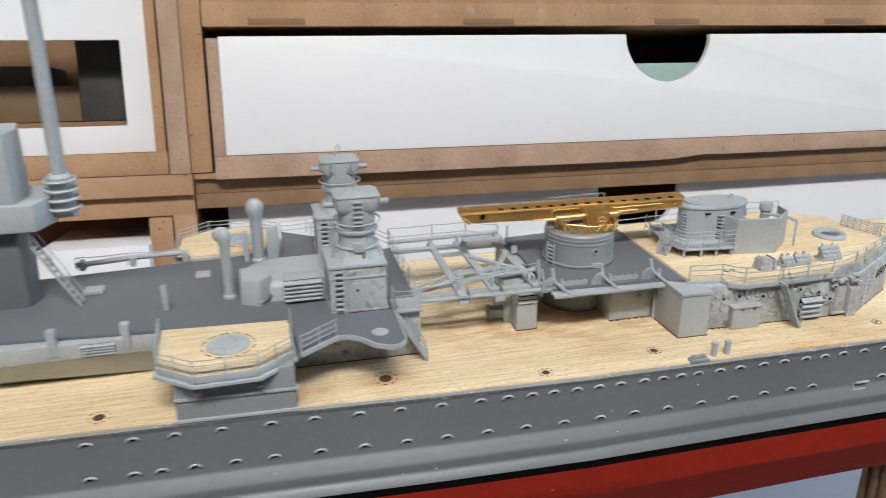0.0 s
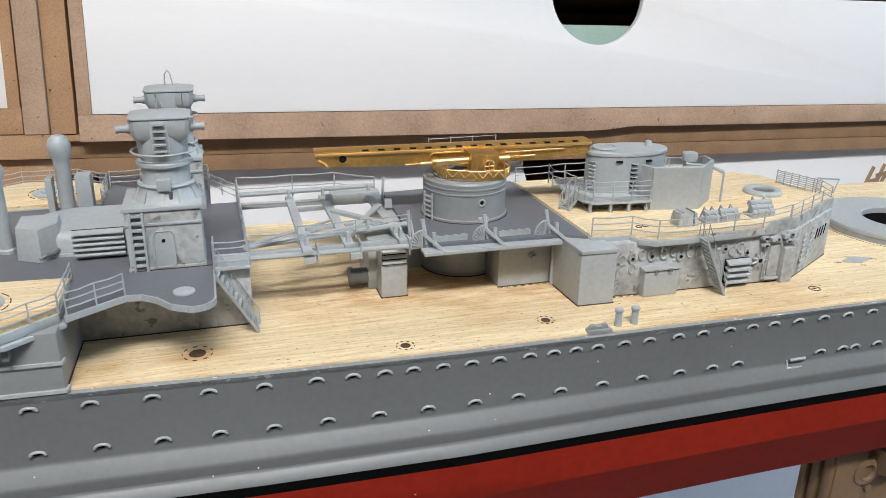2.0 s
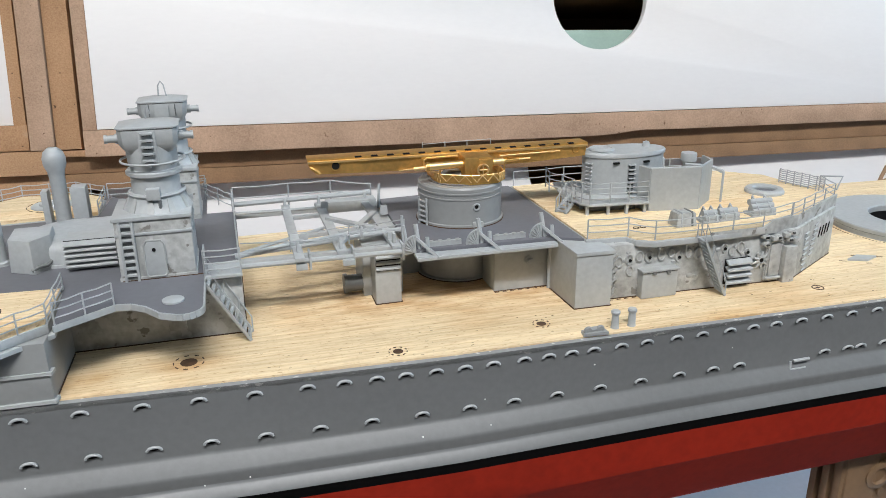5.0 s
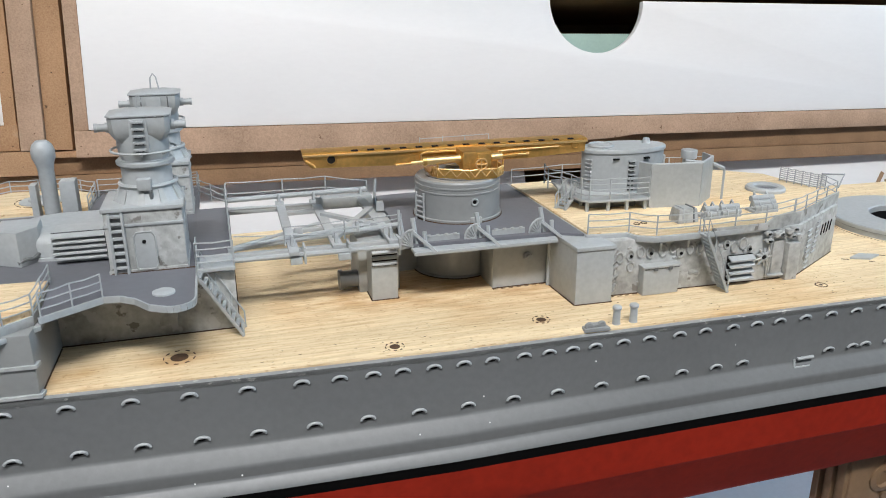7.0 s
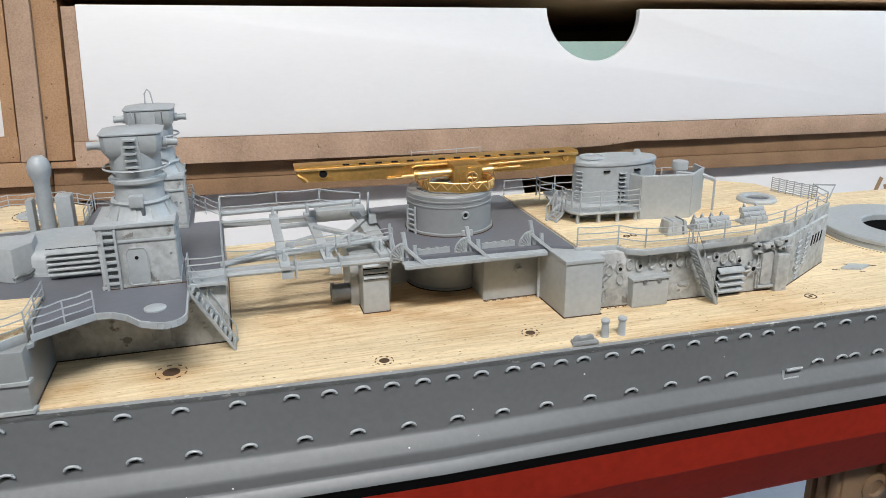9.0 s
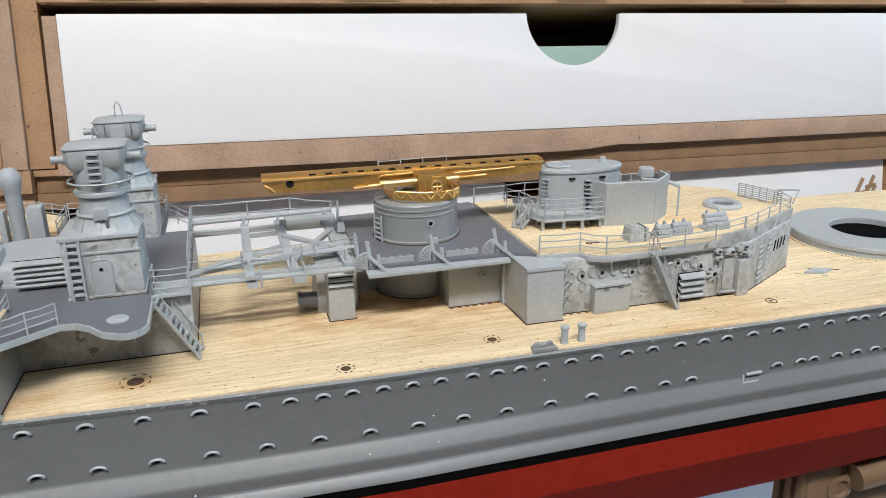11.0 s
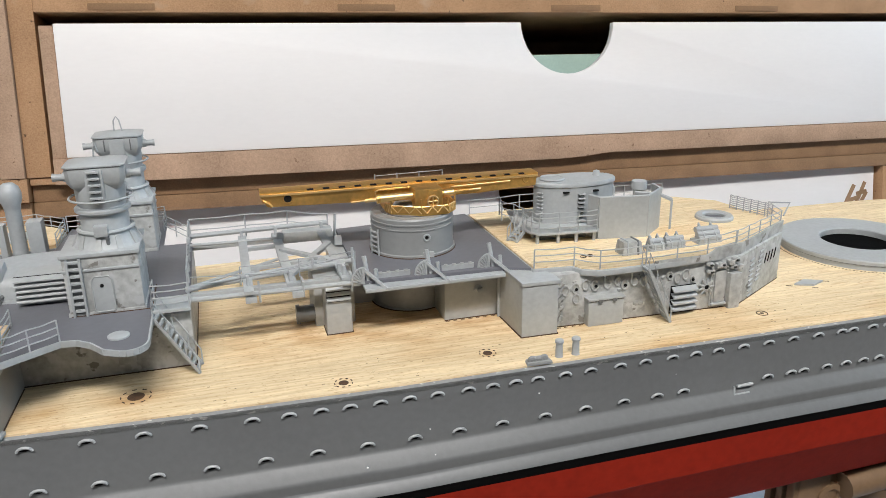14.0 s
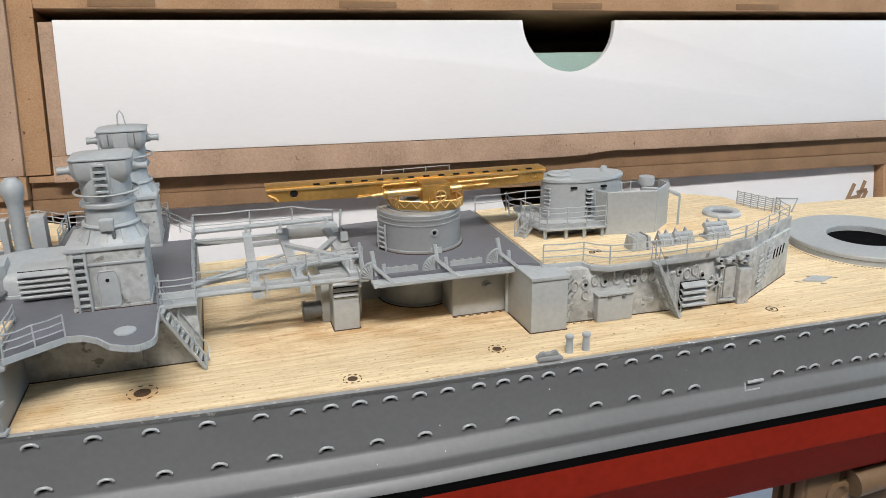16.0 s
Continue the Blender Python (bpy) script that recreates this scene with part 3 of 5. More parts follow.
# ---- director towers ----
def director(cx, cy, loop, box_near, wide, drop=0.0):
    """A fire director on its pedestal; drop lowers the head and its parts."""
    x0, x1 = cx - wide - 0.5, cx + wide - 1.9
    base = part("director_pedestal", box(B(), x0, x1, box_near, cy + 8, U, 127.6), WORN, ship, "worn light grey pedestal of a fire director", bevel=0.25)
    part("cornice", box(B(), x0 - 0.4, x1 + 0.4, box_near - 0.4, cy + 8.4, 127.4, 128.3), GREY, base, bevel=0.15)
    part("moulding", box(B(), x0 - 0.2, x1 + 0.2, box_near - 0.28, cy + 8.2, 124.0, 124.6), GREY, base, bevel=0.08)
    part("foot_strip", box(B(), x0 - 0.25, x1 + 0.25, box_near - 0.3, cy + 8.2, U, U + 0.8), WORN, base, bevel=0.1)
    lx = x0 + 2.5
    bm = B()
    for sx in (-1.35, 1.35):
        box(bm, lx + sx - 0.28, lx + sx + 0.28, box_near - 1.0, box_near + 0.2, U, 127.3)
    part("ladder_frame", bm, GREY, base, bevel=0.08)
    # Dark plate puts the shade between the ladder rungs into colour
    part("ladder_shade_plate", box(B(), lx - 1.1, lx + 1.1, box_near - 0.15, box_near + 0.2, U + 0.5, 127.0), HULL, base)
    for k in range(8):
        z = U + 1.2 + k * 1.68
        part("rung", box(B(), lx - 1.15, lx + 1.15, box_near - 0.95, box_near, z, z + 0.62), GREY, base, bevel=0.1)
    dx = cx - 1.5
    outline = [(dx + 2.2 * c, z) for c, z in ((-1, 114.6), (-0.8, 114.0), (0.8, 114.0), (1, 114.6), (1, 121.6), (0.7, 122.6), (-0.7, 122.6), (-1, 121.6))]
    bm = B()
    lo = [bm.verts.new((x, box_near - 0.4, z)) for x, z in outline]
    hi = [bm.verts.new((x, box_near + 0.2, z)) for x, z in outline]
    bm.faces.new(lo)
    bm.faces.new(hi[::-1])
    for k in range(8):
        bm.faces.new((lo[k], hi[k], hi[(k + 1) % 8], lo[(k + 1) % 8]))
    door = part("door", bm, GREY, base, "rounded steel door with scraped paint", bevel=0.12)
    part("door_rim", tube(B(), [(x, box_near - 0.42, z) for x, z in outline + outline[:1]], 0.17, 5), WALL, door)
    part("door_port", lathe(B(), (dx - 0.1, box_near - 0.6, 120.4), [(0.42, 0), (0.42, 0.25)], 12, axis="y"), HOLE, door)
    bm = B()
    lathe(bm, (cx, cy, 0), [(7.7, 128.2), (7.3, 128.7), (6.1, 131.2), (6.1, 131.8), (5.6, 131.9), (5.4, 132.4), (5.4, 136.4)], 36)
    drum = part("director_column", bm, GREY, ship, "light grey round director column", at=(cx, cy, 128.2))
    for k in range(10):
        a = k * math.tau / 10 + 0.15
        bm = loft(B(), [(z, [(cx + r * math.cos(a + d) , cy + r * math.sin(a + d)) for r, d in ((q - 0.8, -w), (q, -w), (q, w), (q - 0.8, w))]) for z, q, w in ((128.2, 8.0, 0.10), (131.3, 6.35, 0.07))])
        part("rib", bm, WALL, drum)
    part("collar", ring(B(), (cx, cy, 131.9), 6.0, 0.5, 36), GREY, drum)
    part("collar", lathe(B(), (cx, cy, 0), [(5.8, 136.0), (6.25, 136.4), (6.25, 137.1), (5.8, 137.5)], 36), GREY, drum)
    part("junction_box", box(B(), cx - 1.9, cx + 1.2, cy - 7.2, cy - 5, 131.3, 133.9), GREY, drum, bevel=0.35)
    part("cable_stub", rod(B(), (cx + 0.9, cy - 7.0, 131.4), (cx + 0.9, cy - 6.6, 129.4), 0.45, seg=8), HULL, drum)
    part("guard_ring", ring(B(), (cx, cy, 139.4), 7.0, 0.27, 40), GREY, drum)
    for a in (-2.5, -1.6, -0.7):
        part("guard_stay", rod(B(), (cx + 5.2 * math.cos(a), cy + 5.2 * math.sin(a), 138.6), (cx + 7.0 * math.cos(a), cy + 7.0 * math.sin(a), 139.4), 0.25, seg=5), GREY, drum)
    bm = B()
    lathe(bm, (cx, cy, 0), [(5.0, 137.2), (5.4, 138.6), (5.6, 141.0), (5.5, 143.0), (5.0, 146.0)], 36)
    head = part("director_head", bm, GREY, ship, "light grey director head with rangefinder arms", at=(cx, cy, 137.2))
    eight = [(-6.4, -4.4), (-5.4, -5.6), (5.4, -5.6), (6.4, -4.4), (6.4, 4.0), (5.0, 5.7), (-5.0, 5.7), (-6.4, 4.0)]
    at8 = lambda pts, f=1.0: [(cx + x * f, cy + y * f) for x, y in pts]
    part("turret_box", loft(B(), [(141.4, at8(eight, 0.70)), (142.6, at8(eight, 0.86)), (143.8, at8(eight, 0.97)), (147.0, at8(eight))]), GREY, head, bevel=0.15)
    part("roof_seam", prism(B(), at8(eight, 0.985), 146.9, 147.25), HULL, head)
    part("roof", loft(B(), [(147.2, at8(eight, 1.04)), (147.6, at8(eight, 1.04)), (148.3, at8(eight, 0.45))]), GREY, head, bevel=0.1)
    part("front_plate", box(B(), cx - 2.1, cx + 1.7, cy - 6.0, cy - 5.0, 139.6, 146.9), GREY, head, bevel=0.15)
    for sx in (-1, 1):
        arm = part("rangefinder_arm", rod(rod(B(), (cx + sx * 6, cy - 1, 144.6), (cx + sx * 7.2, cy - 1, 144.6), 1.15, seg=14), (cx + sx * 7.2, cy - 1, 144.6), (cx + sx * 9.3, cy - 1, 144.6), 0.85, seg=14), GREY, head)
        part("end_cap", rod(B(), (cx + sx * 8.9, cy - 1, 144.6), (cx + sx * 9.5, cy - 1, 144.6), 0.98, seg=14), GREY, arm)
    for k in range(0 if loop else 5):
        z = 140.0 + k * 1.5
        part("rung", box(B(), cx - 1.5, cx + 1.1, cy - 6.8, cy - 5.9, z, z + 0.5), GREY, head, bevel=0.1)
        # Dark strip paints the shade under each head rung
        part("rung_shade", box(B(), cx - 1.1, cx + 0.7, cy - 6.06, cy - 5.9, z - 0.3, z), HOLE, head)
    for sx in (-1, 1) if loop else ():
        part("front_seam", box(B(), cx + sx * 3.4 - 0.15, cx + sx * 3.4 + 0.15, cy - 5.75, cy - 5.5, 143.6, 146.8), HULL, head)
    if loop:
        part("lifting_loop", tube(B(), [(cx - 1, cy, 147.4), (cx - 0.8, cy, 151.2), (cx, cy, 152.4), (cx + 0.7, cy, 151.4), (cx + 1.3, cy, 147.4)], 0.22), GREY, head)
    else:
        part("lifting_loop", tube(B(), [(cx - 0.6, cy + 1.5, 147.8), (cx - 0.4, cy + 1.5, 150.6), (cx + 0.1, cy + 1.5, 151.2), (cx + 0.5, cy + 1.5, 149.4)], 0.2), GREY, head)
    if drop:
        head.location.z += drop * 0.001
        drum.location.z += drop * 0.5 * 0.001


director(42.6, 220.8, False, 212.2, 8.9)
director(43.0, 266.0, True, 257.5, 8.9, -1.1)

# ---- cowl vents and the low machinery casing ----


def cowl(x, y, r, top, parent, lean):
    bm = B()
    lathe(bm, (x, y, 0), [(r * 1.25, U), (r * 1.25, U + 0.8), (r, U + 1.2), (r, top - r * 4.2), (r * 1.12, top - r * 3.3), (r * 1.45, top - r * 2.4), (r * 1.5, top - r * 1.5), (r * 1.25, top - r * 0.65), (r * 0.7, top - r * 0.12), (0.05, top)], 28)
    ob = part("cowl_vent", bm, GREY, parent, "smooth light grey cowl ventilator")
    if lean:
        mouth = B()
        lathe(mouth, (x - r * 0.7, y + r * 0.5, top - r * 1.75), [(r * 0.9, -r * 1.1), (r * 1.35, -r * 0.3), (r * 1.4, r * 0.4), (r * 1.1, r * 1.2), (r * 0.3, r * 1.75)], 22)
        part("cowl_mouth", mouth, GREY, ob)


cowl(4.0, 232.5, 1.5, 136, ship, True)
cowl(13.6, 261.5, 2.0, 135.6, ship, False)
part("vent_box", box(B(), 16.5, 20.5, 259, 264, U, 124.5), GREY, ship, bevel=0.4)
part("vent_box", box(B(), 8.7, 10.4, 261, 265, U, 123.5), GREY, ship, bevel=0.2)
bm = prism(B(), [(7.4, 225.6), (13.2, 222.4), (17.2, 227.5), (16.5, 236), (7.0, 236)], U, 121.4, 0.1)
wedge = part("mushroom_vent_box", bm, GREY, ship, "light grey wedge-shaped ventilation box", bevel=0.4)
part("corner_patch", tube(B(), [(12.6, 222.9, 114.2), (14.0, 223.4, 114.9), (15.4, 225.2, 114.5), (16.4, 226.6, 115.2)], 0.5), HULL, wedge, "dark irregular patch at the vent box corner")
lozenge = arc(19.0, 237.5, 11.5, 90, 270, 12) + [(34.5, 226.0), (34.5, 249.0)]
grow = lambda f: [(23 + (x - 23) * f, 237.5 + (y - 237.5) * f) for x, y in lozenge]
casing = part("machinery_casing", loft(B(), [(U, grow(1.03)), (U + 0.7, grow(1.03)), (U + 0.8, grow(1.0)), (117.2, grow(1.0)), (118.3, grow(0.96)), (119.0, grow(0.88)), (119.3, grow(0.7))]), GREY, ship, "low rounded light grey machinery casing")
vents = part("vent_housing", box(B(), 20.3, 33.0, 223.4, 230, U, 120.8), GREY, casing, "louvred grey vent housing", bevel=0.3)
louvres(20.2, 31.6, 223.2, U + 0.9, 120.7, 5, vents, deep=1.5)

# ---- boat skids: trestle beams between the two houses ----
skids = part("boat_skid_frame", box(B(), 58.5, 102.5, 218.6, 220.6, 111.4, 113.0), GREY, ship, "light grey trestle of crossed boat beams", bevel=0.2)
part("far_beam", box(B(), 59, 102, 259.6, 261.2, 111.4, 113.0), GREY, skids, bevel=0.2)


def beam(a, b, r=0.55, name="beam"):
    part(name, rod(B(), a, b, r, seg=8), GREY, skids)


def flat_beam(ax, ay, bx, by, w, z=112.6, h=1.0):
    d = Vector((bx - ax, by - ay)).normalized()
    n = Vector((-d.y, d.x)) * w / 2
    part("cross_beam", prism(B(), [(ax - n.x, ay - n.y), (bx - n.x, by - n.y), (bx + n.x, by + n.y), (ax + n.x, ay + n.y)], z, z + h), GREY, skids, bevel=0.12)


beam((58.5, 221.5, 113.6), (102, 228.5, 114.0), 0.75)
beam((58.5, 216.6, 112.4), (103, 215.2, 112.6), 0.7)
beam((59, 262.9, 115.0), (100, 262.5, 115.6), 0.8)
beam((58.6, 219.6, 113.8), (76, 227.4, 114.2), 0.5)
beam((58.6, 220.2, 114.2), (93.6, 228.3, 115.0), 0.45)
beam((59, 258.2, 113.6), (85, 255.6, 113.9), 0.5)
beam((59, 224.5, 112.8), (84, 239.5, 113.2), 0.45)
part("shadow_box", box(B(), 86, 101, 258.2, 262.4, 111.2, 114.6), WALL, skids, bevel=0.2)
for x, y in ((76, 227.4), (93.6, 228.3), (85, 255.6), (98, 222.2), (101, 246.8)):
    part("saddle", prism(B(), [(x - 1.2, y - 0.6), (x + 1.2, y - 0.6), (x + 1.2, y + 0.6), (x - 1.2, y + 0.6)], 113.0, 115.8, 0.2), GREY, skids, bevel=0.12)
for x in (76.2, 87, 99.5):
    part("web_plate", prism(B(), [(x - 0.25, 214.6), (x + 0.25, 214.6), (x + 0.25, 219), (x - 0.25, 219)], 110.4, 114.6), GREY, skids, bevel=0.08)
flat_beam(73.6, 213.8, 74.0, 262, 2.4, 113.0)
flat_beam(84.4, 216.5, 84.0, 262, 2.6, 112.9)
flat_beam(98.2, 216, 97.5, 262, 2.4, 113.0)
flat_beam(84.5, 222, 98, 246, 1.8, 113.6)
flat_beam(84.2, 244, 98, 228, 1.8, 113.7)
flat_beam(74, 234, 98, 236, 1.7, 112.4)
flat_beam(73.8, 250, 84, 250.5, 1.7, 112.8)
for x, y in ((73.7, 219), (84.3, 219), (98, 219), (73.9, 261), (84, 261), (98, 261), (91, 227)):
    part("chock", prism(B(), [(x - 0.5, y - 1.1), (x + 0.5, y - 1.1), (x + 0.5, y + 1.1), (x - 0.5, y + 1.1)], 113.4, 116.4, 0.35), GREY, skids, bevel=0.12)
for x in (74, 85.5):
    part("bracket", prism(B(), [(x - 1.4, 214.2), (x + 1.4, 214.2), (x + 1.2, 217), (x - 1.2, 217)], 110.6, 112.2), GREY, skids, bevel=0.15)
railing([(59.2, 264.2, 113.2), (75.4, 264.2, 113.2), (88.1, 264.2, 113.2), (100.5, 264.2, 111.0)], skids, 6.7, 2, 17, 0.24)
railing([(72, 221, 113.4), (102, 224, 113.4)], skids, 4.8, 1, 14, 0.18)
part("guy_wire", tube(B(), [(60, 219, 117.5), (80, 221, 115.6), (101, 224, 117)], 0.16), GREY, skids)
for k, (y, z) in enumerate(((216.5, 116.5), (222, 117.5), (256, 117.5))):
    part("strut", rod(B(), (101.2, y, 112), (101.2 + (k - 1) * 0.8, y + 1.5, z + 2), 0.4, seg=6), GREY, skids)

# ---- midships: dark deck with catapult drum, boat davits, trunks ----
mid = part("catapult_deck", prism(B(), [(101.6, 213.5), (140.5, 212), (146.6, 209), (146.2, 265), (102.6, 262)], 112.2, U), DECK, ship, "dark grey deck round the catapult drum", bevel=0.2)
shelf = part("davit_shelf", box(B(), 102, 139.8, 210.3, 213.6, 111.6, 112.4), GREY, ship, "light grey shelf with boat davits", bevel=0.15)
part("shelf_lip", box(B(), 102, 139.8, 209.9, 210.5, 111.3, 112.2), GREY, shelf, bevel=0.1)
for x0, x1 in ((105.6, 114.8), (123.4, 132.4)):
    part("shelf_screen", box(B(), x0, x1, 214.4, 215.0, 112.2, 114.7), GREY, shelf, "thin light grey plate on the davit shelf", bevel=0.12)
    for k in range(4):
        x = x0 + (x1 - x0) * (k + 0.5) / 4
        part("shelf_lug", box(B(), x - 0.5, x + 0.5, 214.2, 214.9, 114.5, 115.0), WORN, shelf, bevel=0.12)


def davit(x):
    """A ribbed quarter-round gusset, a leaning strut and a short stub post on the shelf."""
    fan = [(x, 112.2), (x - 3.2, 112.2)] + [(x - 3.2 + 3.2 * (1 - math.cos(radians(a))), 113.6 + 3.4 * math.sin(radians(a))) for a in range(0, 91, 15)]
    bm = B()
    lo = [bm.verts.new((px, 213.6, pz)) for px, pz in fan]
    hi = [bm.verts.new((px, 214.2, pz)) for px, pz in fan]
    bm.faces.new(lo)
    bm.faces.new(hi[::-1])
    for k in range(len(fan)):
        bm.faces.new((lo[k], hi[k], hi[(k + 1) % len(fan)], lo[(k + 1) % len(fan)]))
    dv = part("davit", bm, WALL, shelf, "ribbed grey davit gusset with a leaning strut", bevel=0.1)
    for k in range(1, 7):
        px, pz = fan[1 + k]
        part("gusset_rib", rod(B(), (x - 0.2, 213.4, 112.6), (px, 213.4, pz), 0.2, seg=5), GREY, dv)
    part("gusset_rim", tube(B(), [(px, 213.7, pz) for px, pz in fan[1:]], 0.32, 6), GREY, dv)
    part("davit_arm", rod(B(), (x + 0.3, 215.6, 119.4), (x + 1.1, 213.8, 112.4), 0.62, 0.5, seg=6), GREY, dv)
    part("davit_arm", rod(B(), (x - 0.4, 214.4, 116.6), (x + 5.0, 209.9, 111.9), 0.5, seg=4), GREY, dv)
    part("stub_post", rod(B(), (x + 3.0, 213.4, 112.2), (x + 2.9, 213.9, 116.2), 0.55, seg=6), GREY, dv)


for x in (102.6, 119.2, 136.6):
    davit(x)
bm = B()
lathe(bm, (120.5, 238.5, 97.3), [(11.6, 0), (11.6, 0.6), (11.0, 0.8), (11.0, 15)], 48)
part("drum_trunk", bm, WALL, ship, "round grey trunk under the catapult deck")
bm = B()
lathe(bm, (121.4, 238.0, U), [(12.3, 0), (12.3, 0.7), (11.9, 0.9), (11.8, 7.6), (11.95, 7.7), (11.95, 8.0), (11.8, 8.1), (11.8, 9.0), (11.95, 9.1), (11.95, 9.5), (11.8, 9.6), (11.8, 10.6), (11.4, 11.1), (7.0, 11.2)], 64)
# One darker grey puts the catapult's shade into the drum colour
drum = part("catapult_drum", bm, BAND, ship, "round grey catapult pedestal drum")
part("port", ring(B(), (122.6, 226.1, 119.1), 0.85, 0.25, 20, "y"), GREY, drum)
part("port_glass", lathe(B(), (122.6, 226.15, 119.1), [(0.5, 0), (0.5, 0.2)], 16, axis="y"), HOLE, drum)
part("scupper", box(B(), 121.4, 124.6, 225.6, 226.6, U, 115.0), WORN, drum, bevel=0.3)
part("drum_ladder", tube(tube(B(), [(110.2, 232.2, U), (110.0, 231.8, 121)], 0.3), [(108.8, 235, U), (108.7, 234.8, 121)], 0.3), GREY, drum)
bm = B()
for k in range(5):
    rod(bm, (110.0, 232.0, U + 1 + k * 1.4), (108.8, 234.9, U + 1 + k * 1.4), 0.3, seg=5)
part("drum_ladder", bm, GREY, drum)
leg = part("trunk_leg", box(B(), 92.8, 99.6, 218.5, 226, 97.3, 111.2), WALL, ship, "grey square ventilation trunk with louvres", bevel=0.25)
louvres(93.0, 99.4, 218.4, 106.6, 111.0, 3, leg, deep=0.5)
part("trunk_body", box(B(), 90.6, 101.5, 225.0, 238, 97.3, 111.6), WALL, ship, bevel=0.4)
part("winch_drum", rod(rod(B(), (86.4, 227.4, 100.6), (91, 227.4, 100.6), 2.3, seg=20), (85.7, 227.4, 100.6), (86.6, 227.4, 100.6), 2.7, seg=20), HULL, ship, "dark round winch barrel")
tb = part("trunk_box", box(B(), 125.0, 140.4, 217.8, 228, 97.3, 111.4), WALL, ship, "large plain grey trunk box", bevel=0.3)
part("valve", lathe(lathe(B(), (134.6, 217.7, 105.6), [(1.2, 0), (1.2, -0.5), (0.7, -0.6), (0.7, -1.6)], 16, axis="y"), (135.4, 216.6, 105.6), [(0.6, 0), (0.6, 0.6)], 10, axis="y"), GREY, tb)
bm = prism(B(), [(140.9, 200.9), (150.9, 200.6), (150.9, 216), (140.4, 216)], 97.3, 111.6)
ta = part("trunk_box", bm, WALL, ship, "tall plain grey trunk box", bevel=0.3)
part("box_lid", prism(B(), [(140.7, 200.6), (151.2, 200.3), (151.2, 204), (147.6, 218), (140.2, 218)], 111.6, 112.6), GREY, ta, bevel=0.1)
part("recess_wall", box(B(), 99, 148, 238, 262, 97.3, 112.2), WALL, ship)
part("corner_post", rod(B(), (140.3, 216.3, 97.3), (140.3, 216.3, 111.5), 0.6, seg=8), GREY, ta)

# ---- brass catapult, standing loose on its drum ----
cat = thing("catapult", (120, 239, 124.6), "unpainted brass aircraft catapult resting on the grey drum", "catapult")
CM = (120, 240.3)


def along(x, y):
    """Plan place along the catapult, turned slightly from the ship's axis."""
    a = -0.026
    return CM[0] + x * math.cos(a) - y * math.sin(a), CM[1] + x * math.sin(a) + y * math.cos(a)


def cbox(x0, x1, y0, y1, z0, z1):
    return prism(B(), [along(x0, y0), along(x1, y0), along(x1, y1), along(x0, y1)], z0, z1)


bm = B()
prof = [(-40.4, 131.9), (-40.4, 130.6), (-38.6, 128.3), (-8, 127.6), (22, 127.6), (39.2, 128.6), (39.6, 131.9)]
for y0 in (-2.6, 1.9):
    lo = [bm.verts.new((*along(x, y0), z)) for x, z in prof]
    hi = [bm.verts.new((*along(x, y0 + 0.7), z)) for x, z in prof]
    bm.faces.new(lo)
    bm.faces.new(hi[::-1])
    for k in range(len(prof)):
        bm.faces.new((lo[k], hi[k], hi[(k + 1) % len(prof)], lo[(k + 1) % len(prof)]))
girder = part("girder", bm, BRASS, cat, "long brass side girder")
part("rail_top", cbox(-40.6, 39.8, -2.9, 2.9, 131.9, 132.5), BRASS, cat, bevel=0.1)
part("rail_lip", cbox(-40.6, 39.8, -3.2, -2.5, 131.3, 131.95), PALEBRASS, cat, bevel=0.1)
for k in range(15):
    x = -27 + k * 4.4
    part("slot", cbox(x - 0.9, x + 0.9, -3.0, -1.9, 132.3, 132.56), HOLE, cat)
for x, z, r in ((-33.2, 130.3, 1.25), (36.2, 130.6, 1.0)):
    part("lightening_hole", lathe(B(), (*along(x, -2.75), z), [(r, 0), (r, 0.3)], 20, axis="y"), HOLE if x < 0 else BRASS, cat)
    part("hole_rim", ring(B(), (*along(x, -2.75), z), r, 0.2, 24, "y"), BRASS, cat)
part("side_pipe", tube(B(), [(*along(-16, -3.2), 127.9), (*along(-9, -3.2), 128.2), (*along(-9, -3.2), 130.4), (*along(-8, -3.2), 130.9), (*along(1, -3.2), 131.0)], 0.28), PALEBRASS, cat)
part("side_pipe", tube(B(), [(*along(13, -3.2), 130.2), (*along(31, -3.2), 130.6)], 0.22), PALEBRASS, cat)
part("side_pipe", tube(B(), [(*along(14, -3.2), 128.8), (*along(22, -3.2), 129.0)], 0.3), PALEBRASS, cat)
part("end_hook", tube(B(), [(*along(-40, -2.6), 130.2), (*along(-38.2, -3.0), 129.2), (*along(-37.6, -3.0), 128.4)], 0.5), BRASS, cat)
part("top_wire", tube(B(), [(*along(-8, 2.6), 133.6), (*along(12, 2.6), 134.0)], 0.12), GREY, cat)
for x in (-8, -1.5, 5, 12):
    part("wire_post", rod(B(), (*along(x, 2.6), 132.4), (*along(x, 2.6), 134.1), 0.14, seg=5), GREY, cat)
tubp = [along(-6.5, -4.5), along(-5.5, -7.5), along(2.2, -11.6), along(10.0, -11.2), along(12.8, -8), along(12.8, 4), along(-6.5, 4)]
plat = part("working_platform", prism(B(), tubp, 124.6, 125.4), BRASS, cat, "brass working platform with a mesh floor", bevel=0.1)
part("platform_rim", fence(B(), tubp[:6], 125.3, 127.1, 0.3), BRASS, plat)
